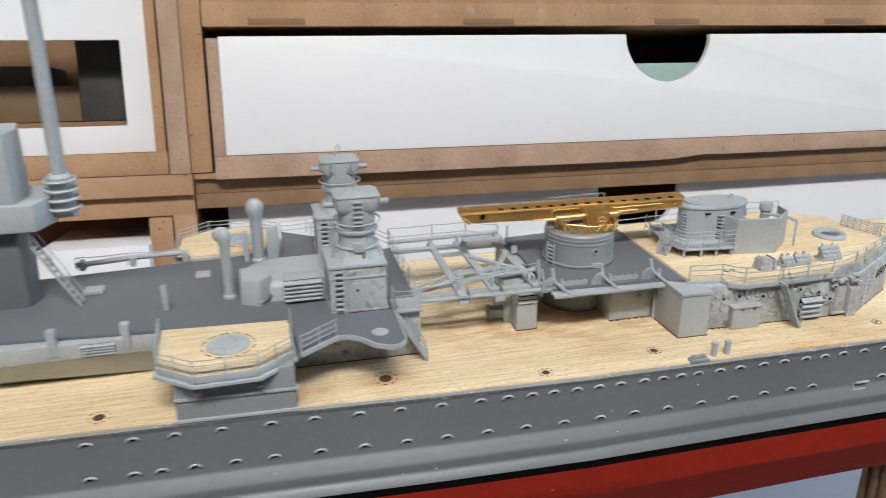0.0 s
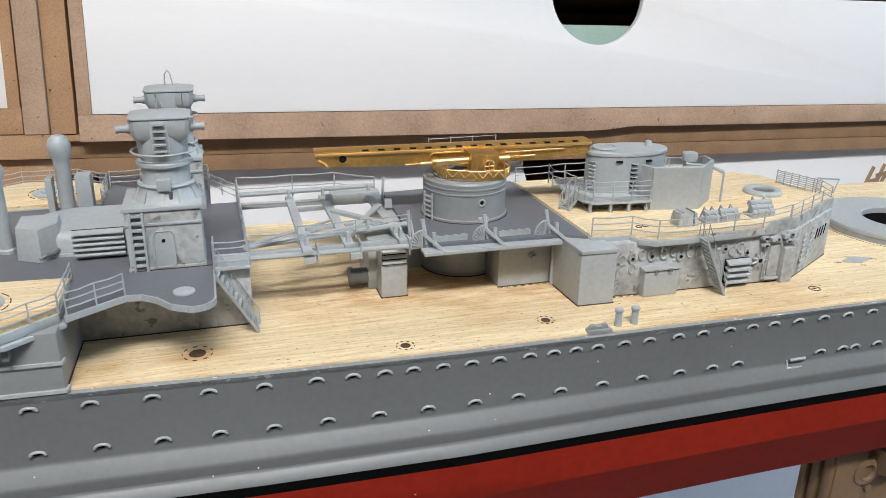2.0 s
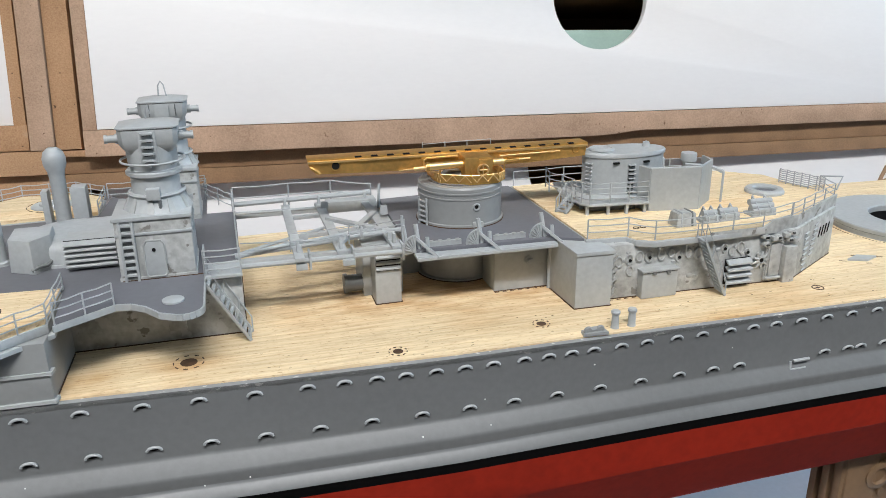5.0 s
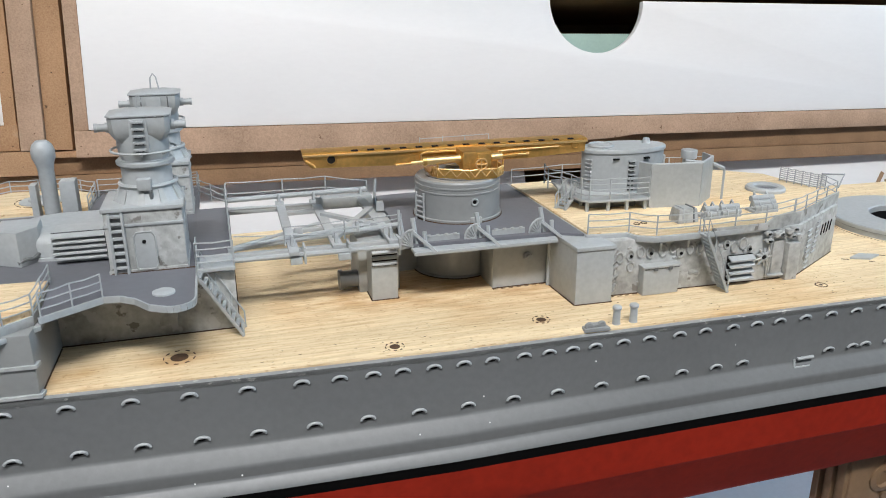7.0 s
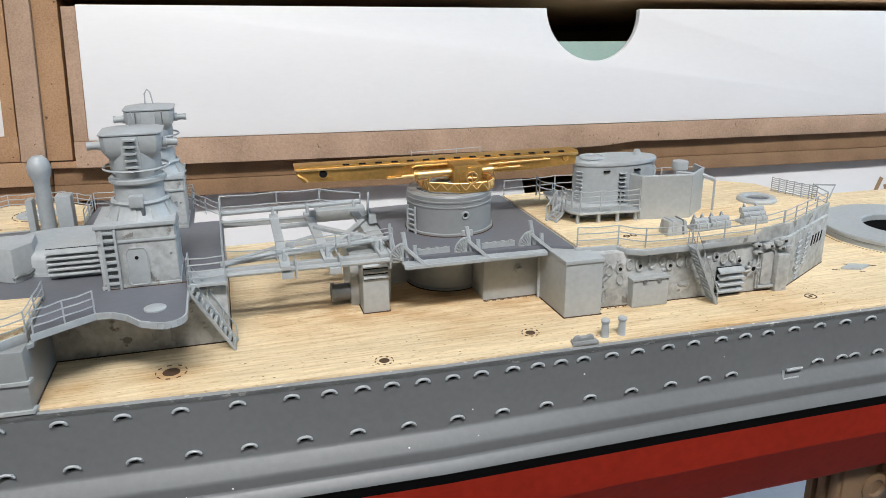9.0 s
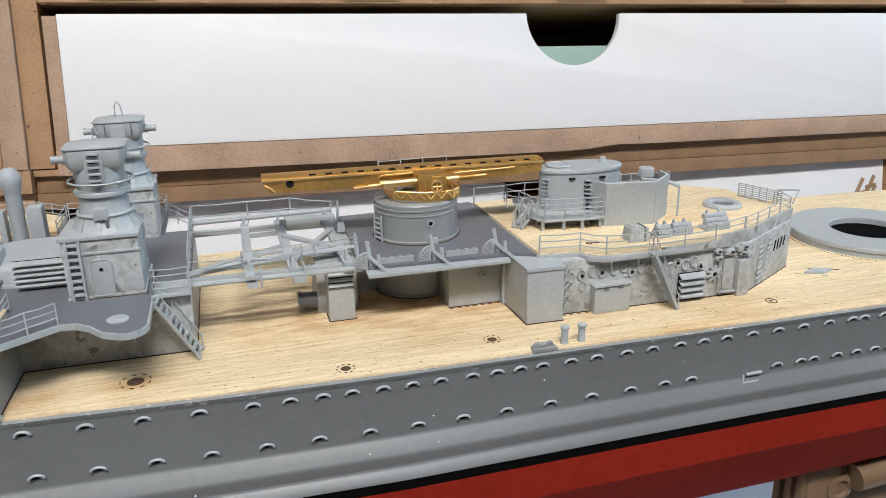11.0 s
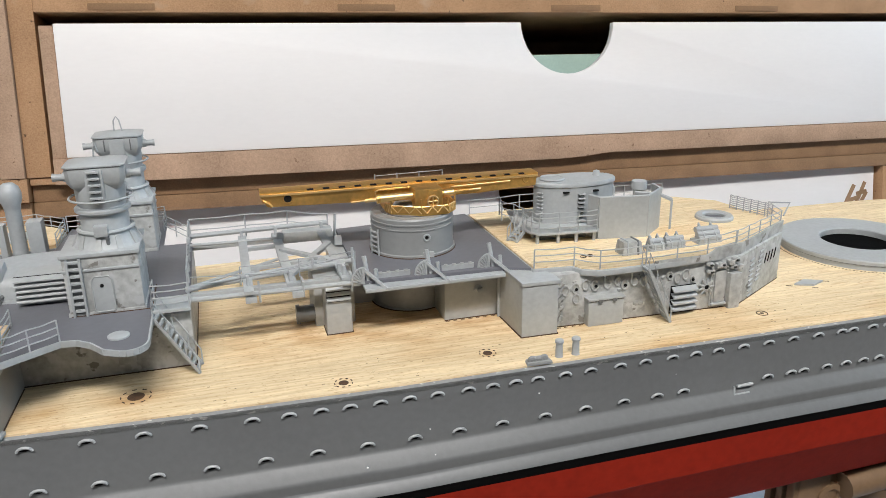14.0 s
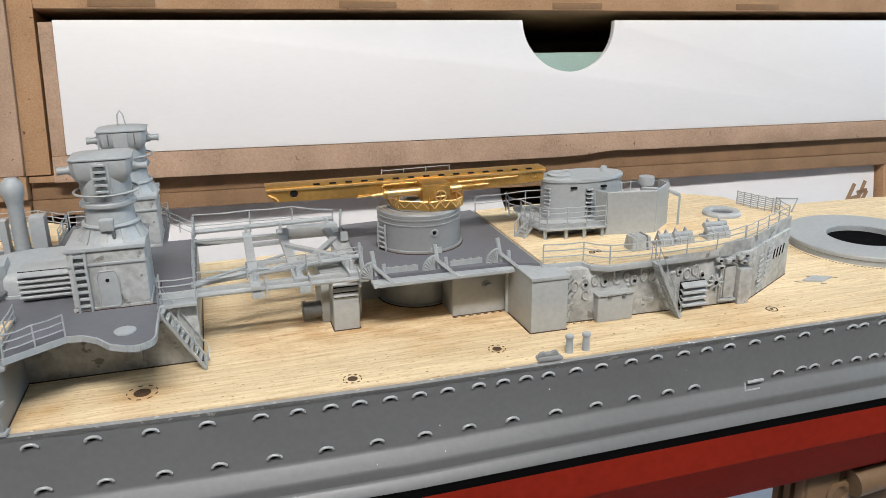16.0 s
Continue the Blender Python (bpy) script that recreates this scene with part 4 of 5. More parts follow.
for (ax, ay), (bx, by) in zip(tubp[:5], tubp[1:6]):
    for k in range(5):
        x0, y0, x1, y1 = (ax + (bx - ax) * k / 5, ay + (by - ay) * k / 5, ax + (bx - ax) * (k + 1) / 5, ay + (by - ay) * (k + 1) / 5)
        part("lattice_bar", rod(B(), (x0, y0 - 0.2, 125.3 if k % 2 else 127.1), (x1, y1 - 0.2, 127.1 if k % 2 else 125.3), 0.16, seg=5), PALEBRASS, plat)
for x, y in tubp[1:5]:
    part("rim_post", rod(B(), (x, y, 124.8), (x, y, 129.4), 0.22, seg=6), BRASS, plat)
part("mesh_edge", tube(B(), [(x, y, 127.2) for x, y in tubp[:6]], 0.16), PALEBRASS, plat)
gb = part("gear_box", cbox(0.8, 8.6, -10.5, -3.0, 124.9, 131.9), BRASS, cat, "square brass gear box", bevel=0.25)
part("gear_plate", cbox(4.6, 8.4, -10.9, -10.4, 126, 131.4), BRASS, gb, bevel=0.15)
hw = part("handwheel", ring(B(), (*along(5.6, -11.4), 128.6), 1.5, 0.28, 22, "y"), PALEBRASS, cat)
part("spokes", tube(tube(B(), [(*along(4.2, -11.4), 128.6), (*along(7.0, -11.4), 128.6)], 0.2), [(*along(5.6, -11.4), 127.2), (*along(5.6, -11.4), 130.0)], 0.2), PALEBRASS, hw)
for a, b in ((-9.5, 0.8), (8.6, 12.6)):
    c = part("cylinder", rod(B(), (*along(a, -7.2), 129.4), (*along(b, -7.2), 129.6), 1.05, seg=20), PALEBRASS, cat, "bright brass cylinder")
    part("cylinder_band", rod(B(), (*along(a + 0.2, -7.2), 129.4), (*along(a + 1.0, -7.2), 129.4), 1.3, seg=20), BRASS, c)
part("piston_rod", rod(B(), (*along(-12.5, -6.5), 128.9), (*along(-9, -7), 129.2), 0.5, seg=10), PALEBRASS, cat)
part("piston_rod", rod(B(), (*along(12, -7), 129.4), (*along(17.5, -6.0), 129.6), 0.4, seg=10), BRASS, cat)
# Dark grey here stands in for the shaded gap beneath the brass girders
part("shaded_turntable", lathe(B(), (121.4, 238, 124.0), [(9.0, 0.3), (9.0, 0.7), (6, 0.9), (4, 3.4)], 40), HULL, cat)


def seam(pts, z, parent, close=True):
    """A thin dark glue joint where a part meets the deck."""
    pts = list(pts)
    part("glue_seam", fence(B(), pts + (pts[:1] if close else []), z, z + 0.22, 0.24), RUST, parent)


seam([(92.7, 218.4), (99.7, 218.4), (99.7, 226), (92.7, 226)], 97.3, leg)
seam([(124.9, 217.7), (140.5, 217.7)], 97.3, tb, False)
seam([(140.3, 216), (140.8, 200.8), (151.0, 200.5), (151.0, 204)], 97.3, ta, False)
seam([(20.8, 211.8), (59.6, 211.6), (59.6, 262)], 97.3, fhouse, False)
seam([(33.5, 212.0), (51.2, 212.0), (51.2, 228)], U, fhouse, False)
seam(arc(121.4, 238.0, 12.4, 0, 360, 40), U, drum, False)
seam(arc(120.5, 238.5, 11.7, 150, 330, 30), 97.3, drum, False)
seam([(-10.5, 190.5), (20.7, 189.2), (21.1, 211)], 97.3, sponson, False)

# ---- after superstructure ----
HB = [(148, 204.4), (207.6, 202.4), (232.6, 216.8), (232.6, 254), (207.6, 268), (148, 268)]
ahouse = part("after_house", prism(B(), HB, 97.3, 112.2), WORN, ship, "grey deckhouse with worn, patchy paint", bevel=0.3)
seam([(151, 204.2)] + HB[1:4], 97.3, ahouse, False)
DK = [(146.6, 207.6), (157.4, 206.4), (158.6, 203.4), (162.5, 201.2), (176.5, 201.0), (196, 201.8), (207.8, 205.0), (233.2, 218.6), (236.8, 230), (233.6, 252), (222, 262), (207, 266.5), (146.4, 264)]
rim = part("after_deck_edge", prism(B(), DK, 111.7, 113.2), GREY, ship, "grey edge of the after deck", bevel=0.2)
cx, cy = 190, 234
part("after_deck", prism(B(), [(cx + (x - cx) * 0.985, cy + (y - cy) * 0.965) for x, y in DK], 112.6, 113.5), WOOD, ship, "pale planked wooden after deck", at=(190, 234, 113.5))
part("deck_border", fence(B(), [(147.4, 208.6), (147.0, 262)], 113.0, 113.75, 0.8), WOOD, rim)
W = 113.5
railing([(147, 208, W), (158, 206.8, W), (163.2, 202, W), (176.6, 201.6, W), (196, 202.4, W), (207.4, 205.6, W)], rim, 5.2, 3, 11)
railing([(208, 206, W), (233.2, 219, W), (236.4, 229, W)], rim, 5.0, 3, 7)
railing([(146.8, 262, W), (165, 263.5, W), (190, 264.5, W), (218, 261.6, W)], rim, 5.0, 2, 13)
railing([(231.4, 241.5, W), (236.4, 227, W)], rim, 4.6, 7, 2.4)
part("spur", tube(B(), [(236, 228, W + 5), (241, 225, W + 5.2), (237, 222.5, W + 2.0)], 0.3), GREY, rim)

# round fittings pressed into the near wall
k = 0
for x, z, r in ((154.4, 107.6, 1.5), (157.3, 108.0, 1.5), (157.6, 104.9, 1.4), (160.2, 108.7, 1.5), (162.9, 108.3, 1.6), (166.6, 108.6, 1.7), (169.4, 108.8, 1.3), (171.6, 107.6, 1.5), (174.5, 108.2, 1.4), (177.3, 107.9, 1.5), (185.1, 108.7, 1.2), (187.6, 107.7, 1.5), (190.1, 108.5, 1.6), (192.2, 107.0, 0.9)):
    y = 204.4 - (x - 148) * 0.0336
    o = part("wall_fitting", lathe(B(), (x, y, z), [(r * 1.0, 0.3), (r * 0.96, -0.35), (r * 0.82, -0.5), (r * 0.66, -0.42), (r * 0.6, -0.15), (r * 0.2, -0.15)], 14, 0.8, 1.15, axis="y"), WORN, ahouse, "oval fitting with scraped paint")
    if k % 3 == 1:
        part("fitting_hole", lathe(B(), (x + 0.2, y - 0.55, z - 0.2), [(0.42, 0), (0.42, 0.3)], 8, axis="y"), HOLE, o)
    k += 1
lk = part("wall_locker", box(B(), 160.2, 170.6, 201.4, 204.4, 97.4, 104.7), WALL, ahouse, "grey locker on the deckhouse wall", bevel=0.35)
part("locker_lid", box(B(), 159.9, 170.9, 201.0, 204.4, 104.8, 105.4), WALL, lk, bevel=0.15)
part("lid_gap", box(B(), 160.6, 170.4, 201.25, 201.6, 104.62, 104.84), HOLE, lk)
for x in (163.4, 167.6):
    part("hinge", box(B(), x - 0.5, x + 0.5, 200.8, 201.3, 104.2, 105.1), HULL, lk)
louvres(185.6, 193.2, 202.4, 98.4, 105.6, 4, ahouse, GREY, 1.7)
rose = part("valve_wheel", ring(B(), (196.5, 202.2, 104.3), 1.25, 0.32, 16, "y"), WORN, ahouse, "petalled valve wheel with scraped paint")
for k in range(9):
    a = k * math.tau / 9
    part("petal", rod(B(), (196.5 + 0.7 * math.cos(a), 202.0, 104.3 + 0.7 * math.sin(a)), (196.5 + 2.5 * math.cos(a), 202.2, 104.3 + 2.5 * math.sin(a)), 0.42, 0.3, seg=6), WORN if k % 2 else GREY, rose)
part("hub", lathe(B(), (196.5, 201.8, 104.3), [(0.6, 0), (0.5, 0.5)], 10, axis="y"), HOLE, rose)
door = part("door", box(B(), 199.2, 202.6, 201.9, 203, 99.2, 108.6), WORN, ahouse, "steel side door", bevel=0.5)
for g in (0.0, 0.9):
    part("door_frame", tube(B(), [(198.6 - g * 0.7, 202.1, 98.4), (198.6 - g * 0.7, 202.1, 108.0), (199.4 - g * 0.5, 202.1, 109.2 + g * 0.8), (202.4, 202.0, 109.2 + g * 0.8), (203.1, 202.0, 108.4 + g)], 0.22), WORN, door)
part("door_step", box(B(), 198.2, 203.0, 201.2, 202.6, 98.6, 99.2), GREY, door, bevel=0.1)
for x, z in ((196.9, 111.0), (197.3, 108.9), (205.2, 111.6), (204.6, 109.6), (200.8, 110.6)):
    part("cable_gland", lathe(lathe(B(), (x, 202.0, z), [(1.0, 0.6), (1.0, -0.6), (0.6, -0.8)], 10, 1.2, 0.7, axis="y"), (x + 0.2, 201.0, z - 0.15), [(0.5, 0), (0.5, 0.3)], 8, axis="y"), WORN, ahouse)
    part("gland_mouth", lathe(B(), (x + 0.1, 201.0, z - 0.1), [(0.42, 0), (0.42, 0.22)], 8, 1.3, 0.8, axis="y"), HOLE, ahouse)
bulwark = part("bulwark", fence(B(), [(179.5, 201.7), (196.2, 201.9)], 112.2, 113.9, 0.6), WORN, ahouse, "low worn grey bulwark plate")
bm = B()
for a, b, za, zb in (((196.2, 201.9), (199.6, 202.2), 113.9, 115.6), ((199.6, 202.2), (208.0, 203.6), 115.6, 115.6), ((208.0, 203.6), (234.0, 218.6), 115.4, 115.4)):
    v = [bm.verts.new(c) for c in ((*a, 111.8), (*b, 111.8), (*b, zb), (*a, za), (a[0], a[1] + 0.6, 111.8), (b[0], b[1] + 0.6, 111.8), (b[0], b[1] + 0.6, zb), (a[0], a[1] + 0.6, za))]
    for f in ((3, 2, 1, 0), (4, 5, 6, 7), (0, 1, 5, 4), (1, 2, 6, 5), (2, 3, 7, 6), (3, 0, 4, 7)):
        bm.faces.new([v[i] for i in f])
part("raised_bulwark", bm, WORN, bulwark)
rngw = random.Random(12)
for k in range(16):
    x = rngw.uniform(153, 203)
    part("paint_scab", lathe(B(), (x, 204.3 - (x - 148) * 0.0336, rngw.choice([rngw.uniform(98.5, 103), rngw.uniform(106, 111)])), [(rngw.uniform(0.4, 1.3), 0.2), (rngw.uniform(0.3, 0.5), -0.22)], 7, 1.2, 0.8, axis="y"), WALL if k % 2 else WORN, ahouse)
for k in range(10):
    z = 98.0 + k * 1.35
    part("wall_scar", rod(B(), (152.4 + 0.6 * math.sin(k * 1.9), 204.0, z), (153.4 + 0.5 * math.sin(k * 2.7), 203.9, z + 1.3), 0.55, seg=5), WORN, ahouse)
part("wall_pillar", box(B(), 203.2, 206.9, 200.6, 204, 97.3, 107.8), WORN, ahouse, bevel=0.35)
for k in range(8):
    t = 0.17 + 0.02 * k
    x, y = 207.6 + 25 * 0.2, 202.4 + 14.4 * 0.2
    part("wall_rung", rod(B(), (x - 0.4, y - 0.9, 98.5 + k * 1.55), (x + 1.9, y + 0.5, 98.7 + k * 1.55), 0.24, seg=5), GREY, ahouse)
for k in range(7):
    f = 0.36 + 0.012 * k
    x, y = 207.6 + 25 * f, 202.4 + 14.4 * f
    part("wall_rung", rod(B(), (x - 0.5, y - 0.9, 102 + k * 1.4), (x + 1.7, y + 0.4, 102.2 + k * 1.4), 0.22, seg=5), GREY, ahouse)
for f in (0.58, 0.66, 0.74, 0.82):
    x, y = 207.6 + 25 * f, 202.4 + 14.4 * f
    part("window_slot", rod(B(), (x, y - 0.15, 105.5), (x + 0.6, y + 0.1, 108.6), 0.17, seg=6), HOLE, ahouse)
for x, z in ((199.6, 110.4), (203.4, 111.0), (206.6, 109.4)):
    part("lamp_box", box(B(), x - 0.8, x + 0.8, 200.9, 203, z - 0.6, z + 0.6), WORN, ahouse, bevel=0.2)
for x in (166, 174):
    part("bracket", rod(B(), (x, 203.9, 108.6), (x - 1.6, 201.4, 111.6), 0.3, seg=5), GREY, rim)
ladder((175.2, 199.4, 113.6), (183.0, 199.6, 97.5), (0.1, 1, 0), ahouse, 4.4, 13)

# oval command post on a raised platform
post_c = (172.6, 238.6)
lp = [(154.4, 228), (156, 225.6), (173.6, 223.6), (175.4, 226), (182, 236), (182, 250), (156, 252), (152.8, 238)]
cp = part("raised_platform", prism(B(), lp, 116.2, 116.9), GREY, ship, "raised grey platform on short legs", bevel=0.12)
for x, y in ((156, 227), (162, 226), (167.4, 225.2), (173, 225), (154.6, 238), (157, 233)):
    part("leg", box(B(), x - 0.4, x + 0.4, y - 0.4, y + 0.4, W, 116.3), GREY, cp)
railing([(152.9, 238, 116.9), (154.6, 228, 116.9), (156.1, 225.9, 116.9), (162, 225.2, 116.9), (173.4, 224.0, 116.9)], cp, 6.0, 4, 5.0)
railing([(152.9, 238, 116.9), (150.6, 242, 116.9), (152, 248, 116.9)], cp, 6.0, 3, 5.0)
# Dark block added under the platform in place of the shade there
part("under_shade_block", prism(B(), [(158, 230), (172, 228.5), (178, 236), (178, 248), (160, 249), (157, 238)], W, 116.3), HULL, cp)
bm = B()
lathe(bm, (*post_c, 0), [(12.9, 116.7), (12.9, 127.8), (13.4, 128.0), (13.4, 128.8), (13.0, 129.2), (0.3, 129.5)], 56, 1.0, 0.52)
lathe(bm, (*post_c, 0), [(10.6, W), (10.6, 116.8)], 40, 1.0, 0.5)
tower = part("command_post", bm, GREY, ship, "light grey oval armoured command post")
part("roof_ring", ring(B(), (165.4, 238.8, 129.6), 3.4, 0.45, 28), GREY, tower)
part("roof_disc", lathe(B(), (165.4, 238.8, 129.1), [(3.3, 0), (3.4, 0.6), (0.2, 0.75)], 24), GREY, tower)
part("roof_knob", lathe(B(), (180.4, 239.4, 128.8), [(1.6, 0), (1.2, 0.8), (0.9, 1.9), (0.1, 2.2)], 16), GREY, tower)
for x, y in ((167.2, 232.4), (176.6, 231.9)):
    part("vision_slit", box(B(), x - 0.9, x + 0.9, y - 0.4, y + 0.4, 126.3, 126.8), HOLE, tower)
for x, y, d, n in ((171.8, 231.9, (0, -1), 7), (161.2, 236.6, (-0.9, -0.43), 8)):
    rungs(x, y, 117.4, 126.6, n, tower, 0.85, d)
    for k in range(n):
        z = 117.4 + 9.2 * (k + 0.5) / n
        # Dark rod stands for the shade below each iron
        part("rung_shade", rod(B(), (x + 0.8 * -d[1] + d[0] * 0.2, y + 0.8 * d[0] + d[1] * 0.2, z - 0.5), (x - 0.8 * -d[1] + d[0] * 0.2, y - 0.8 * d[0] + d[1] * 0.2, z - 0.5), 0.28, seg=5), HOLE, tower)
part("side_pipe", tube(B(), [(184.6, 236.4, 117), (184.9, 236.2, 125.6), (183.6, 237.0, 127.2)], 0.5), GREY, tower)
part("side_box", box(B(), 184.0, 188.4, 234.5, 238, W, 121.6), WALL, tower, bevel=0.4)
ladder((154.0, 234.0, 116.6), (149.6, 231.0, 113.6), (0.5, -0.8, 0), cp, 3.2, 4, True)
shield = [(173.2, 229.5), (174.6, 225.6), (189.2, 223.2), (197.6, 230.4), (198.2, 236)]
bm = fence(B(), shield, W, 126.0, 0.7)
screen = part("splinter_screen", bm, WALL, ship, "angled plain grey splinter screen")
part("screen_edge", tube(B(), [(x, y, 126.0) for x, y in shield[:4]], 0.35), GREY, screen)
part("searchlight_stand", lathe(B(), (195.6, 239.5, W), [(2.0, 0), (1.8, 1), (1.8, 10.0), (2.0, 10.2), (2.4, 10.3), (2.4, 12.6), (2.3, 12.8), (0.2, 12.9)], 24), GREY, ship, "small round capped stand")
part("side_fin", prism(B(), [(180.6, 236), (184, 234), (185, 236), (182, 238.4)], W, 123.4, 0.1), GREY, tower, bevel=0.2)
part("awning_post", rod(B(), (200.0, 227.6, W), (200.0, 227.6, 122.8), 0.35, seg=8), GREY, ship, "thin upright awning post")
part("awning_arm", tube(B(), [(200.0, 227.6, 122.7), (197.4, 230.0, 123.9), (190.6, 233.5, 124.3)], 0.6), GREY, ship)
hub = part("gun_ring", lathe(B(), (219.6, 233.2, W), [(5.9, 0), (5.9, 0.7), (5.4, 1.3), (3.8, 1.3), (3.3, 0.8), (3.3, 0.1), (0.2, 0.1)], 40), GREY, ship, "round grey gun base ring")
part("ring_well", lathe(B(), (219.6, 233.2, W + 0.15), [(3.2, 0), (3.2, 0.05)], 28), DECK, hub)


def deck_locker(x0, x1, y0, y1, h, ribs):
    ob = part("deck_locker", prism(B(), [(x0, y0), (x1, y0), (x1, y1), (x0, y1)], W, W + h, 0.16), WORN, ship, "ribbed grey deck locker", bevel=0.4)
    for k in range(ribs):
        x = x0 + (x1 - x0) * (k + 0.5) / ribs
        part("strap", tube(B(), [(x, y0 - 0.1, W + 0.2), (x, y0 + 0.6, W + h + 0.1), (x, y1 - 0.6, W + h + 0.1), (x, y1 + 0.1, W + 0.2)], 0.32, 5), HULL if k % 2 else GREY, ob)


deck_locker(173.6, 180.0, 208.8, 213.6, 3.9, 2)


def rolled_stowage(x0, x1, y, rows, straps):
    """Rolled bundles lying along the ship, one row over another, held by straps."""
    ob = part("stowage_bed", box(B(), x0, x1, y - 2.2, y + 2.2, W, W + 0.8), GREY, ship, "grey rolled rafts strapped to the deck", bevel=0.2)
    for k in range(rows):
        part("raft_roll", rod(B(), (x0 + 0.3, y - 1.5 + k * 1.0, W + 1.4 + k * 1.15), (x1 - 0.3, y - 1.5 + k * 1.0, W + 1.4 + k * 1.15), 0.85, seg=10), GREY, ob)
    for k in range(straps):
        x = x0 + (x1 - x0) * (k + 0.5) / straps
        part("strap", tube(B(), [(x, y - 2.5, W + 0.4), (x, y - 2.3, W + 1.8), (x, y - 0.6 + rows * 0.7, W + 1.6 + rows * 1.2), (x, y + 2.3, W + 0.4)], 0.3, 5), GREY, ob)


rolled_stowage(182.8, 187.6, 212.0, 2, 2)
rolled_stowage(188.0, 194.4, 212.4, 2, 2)
rolled_stowage(199.2, 207.0, 213.4, 3, 2)
bm = B()
ring(bm, (163.4, 212.2, W + 0.1), 0.8, 0.13, 14)
ring(bm, (165.6, 212.5, W + 0.1), 0.8, 0.13, 14)
part("rope_coil", bm, RUST, ship, "small brown coil on the deck")

# ---- after turret ring, deck hatch, bollards, locating marks ----
tr = part("turret_ring", lathe(B(), (278.5, 233.2, 0), [(25.0, 97.3), (25.0, 98.9), (24.7, 99.0), (25.4, 99.1), (25.4, 100.2), (25.1, 100.5), (12.4, 100.5), (12.0, 100.2), (12.0, 97.9), (0.2, 97.9)], 96), GREY, ship, "wide light grey turret ring with a dark well")
part("ring_seam", lathe(B(), (278.5, 233.2, 98.9), [(24.4, 0), (25.15, 0), (25.15, 0.2), (24.4, 0.2)], 96, closed=True), DECK, tr)
part("ring_well", lathe(B(), (278.5, 233.2, 98.2), [(11.9, 0), (11.9, 0.2)], 48), BLACK, tr)
bm = B()
for k in range(70):
    a = math.pi * 0.8 + k * math.pi * 0.9 / 70
    x, y = 278.5 + 26.4 * math.cos(a), 233.2 + 26.4 * math.sin(a)
    rod(bm, (x - 0.25, y, 97.33), (x + 0.35, y, 97.33), 0.12, seg=4)
part("burnt_outline", bm, RUST, tr)
part("deck_hatch", prism(B(), [(233.2, 209.8), (238.4, 207.4), (243.4, 209.4), (238.4, 212.0)], 97.3, 98.0), GREY, deck, "small flat grey deck hatch", bevel=0.15)
bm = B()
for a, b in (((230.8, 210.4), (232.6, 209.4)), ((244, 210), (245.6, 209.2)), ((237, 206.4), (238.6, 205.9)), ((237.4, 213), (239, 212.6))):
    rod(bm, (*a, 97.33), (*b, 97.33), 0.13, seg=4)
part("burnt_outline", bm, RUST, deck)
for x in (145.7, 150.2):
    part("bollard", lathe(B(), (x, 188.2, 97.3), [(1.05, 0), (0.95, 0.3), (0.85, 3.6), (1.1, 3.8), (1.15, 4.3), (0.9, 4.6), (0.1, 4.65)], 18), GREY, deck, "short round grey bollard")
bm = prism(B(), [(136.2, 185.6), (142.8, 185.3), (142.6, 187.8), (136.6, 188)], 97.2, 98.0, 0.05)
for x in (137.8, 140.9):
    ring(bm, (x, 186.6, 98.2), 0.75, 0.5, 14, "y")
rod(bm, (137.4, 186.8, 98.4), (141.4, 186.8, 98.4), 0.7, seg=6)
part("fairlead", bm, BAND, deck, "grey fairlead at the deck edge", bevel=0.05)


def locating_hole(x, y, r):
    bm = B()
    lathe(bm, (x, y, 97.26), [(r, 0), (r, 0.09)], 18)
    ob = part("locating_hole", bm, RUST, deck, "round locating hole with burnt marks")
    for k in range(9):
        a = k * math.tau / 9 + 0.2
        part("burnt_mark", rod(B(), (x + r * 1.75 * math.cos(a), y + r * 1.75 * math.sin(a), 97.32), (x + r * 1.75 * math.cos(a + 0.3), y + r * 1.75 * math.sin(a + 0.3), 97.32), 0.16, seg=4), RUST, ob)


for x, y, r in ((46.3, 199.3, 1.9), (92.4, 191.1, 1.2), (129.5, 195.4, 1.2), (-31, 198.3, 1.6)):
    locating_hole(x, y, r)
part("deck_eye", ring(B(), (210.3, 195.0, 97.3), 1.5, 0.16, 20), RUST, deck)
part("deck_eye", lathe(B(), (210.3, 195.0, 97.3), [(0.5, 0), (0.5, 0.1)], 10), RUST, deck)
rng = random.Random(4)
bm = B()
for k in range(60):
    x, y = rng.uniform(60, 230), rng.uniform(188, 201)
    rod(bm, (x, y, 97.26), (x + rng.uniform(0.3, 0.7), y + rng.uniform(-0.1, 0.1), 97.26), 0.1, seg=4)
tagged(part("dirt_speck", bm, RUST, deck, "tiny brown specks on the deck"), kind="stuff")
bm = B()
for x0, x1, y in ((152, 186, 203.4), (208, 232, 0), (125, 141, 217.1), (62, 63, 0)):
    if y:
        n = int((x1 - x0) / 2.2)
        for i in range(n):
            rod(bm, (x0 + i * 2.2, y, 97.33), (x0 + i * 2.2 + 1.2, y, 97.33), 0.13, seg=4)
part("burnt_outline", bm, RUST, deck)

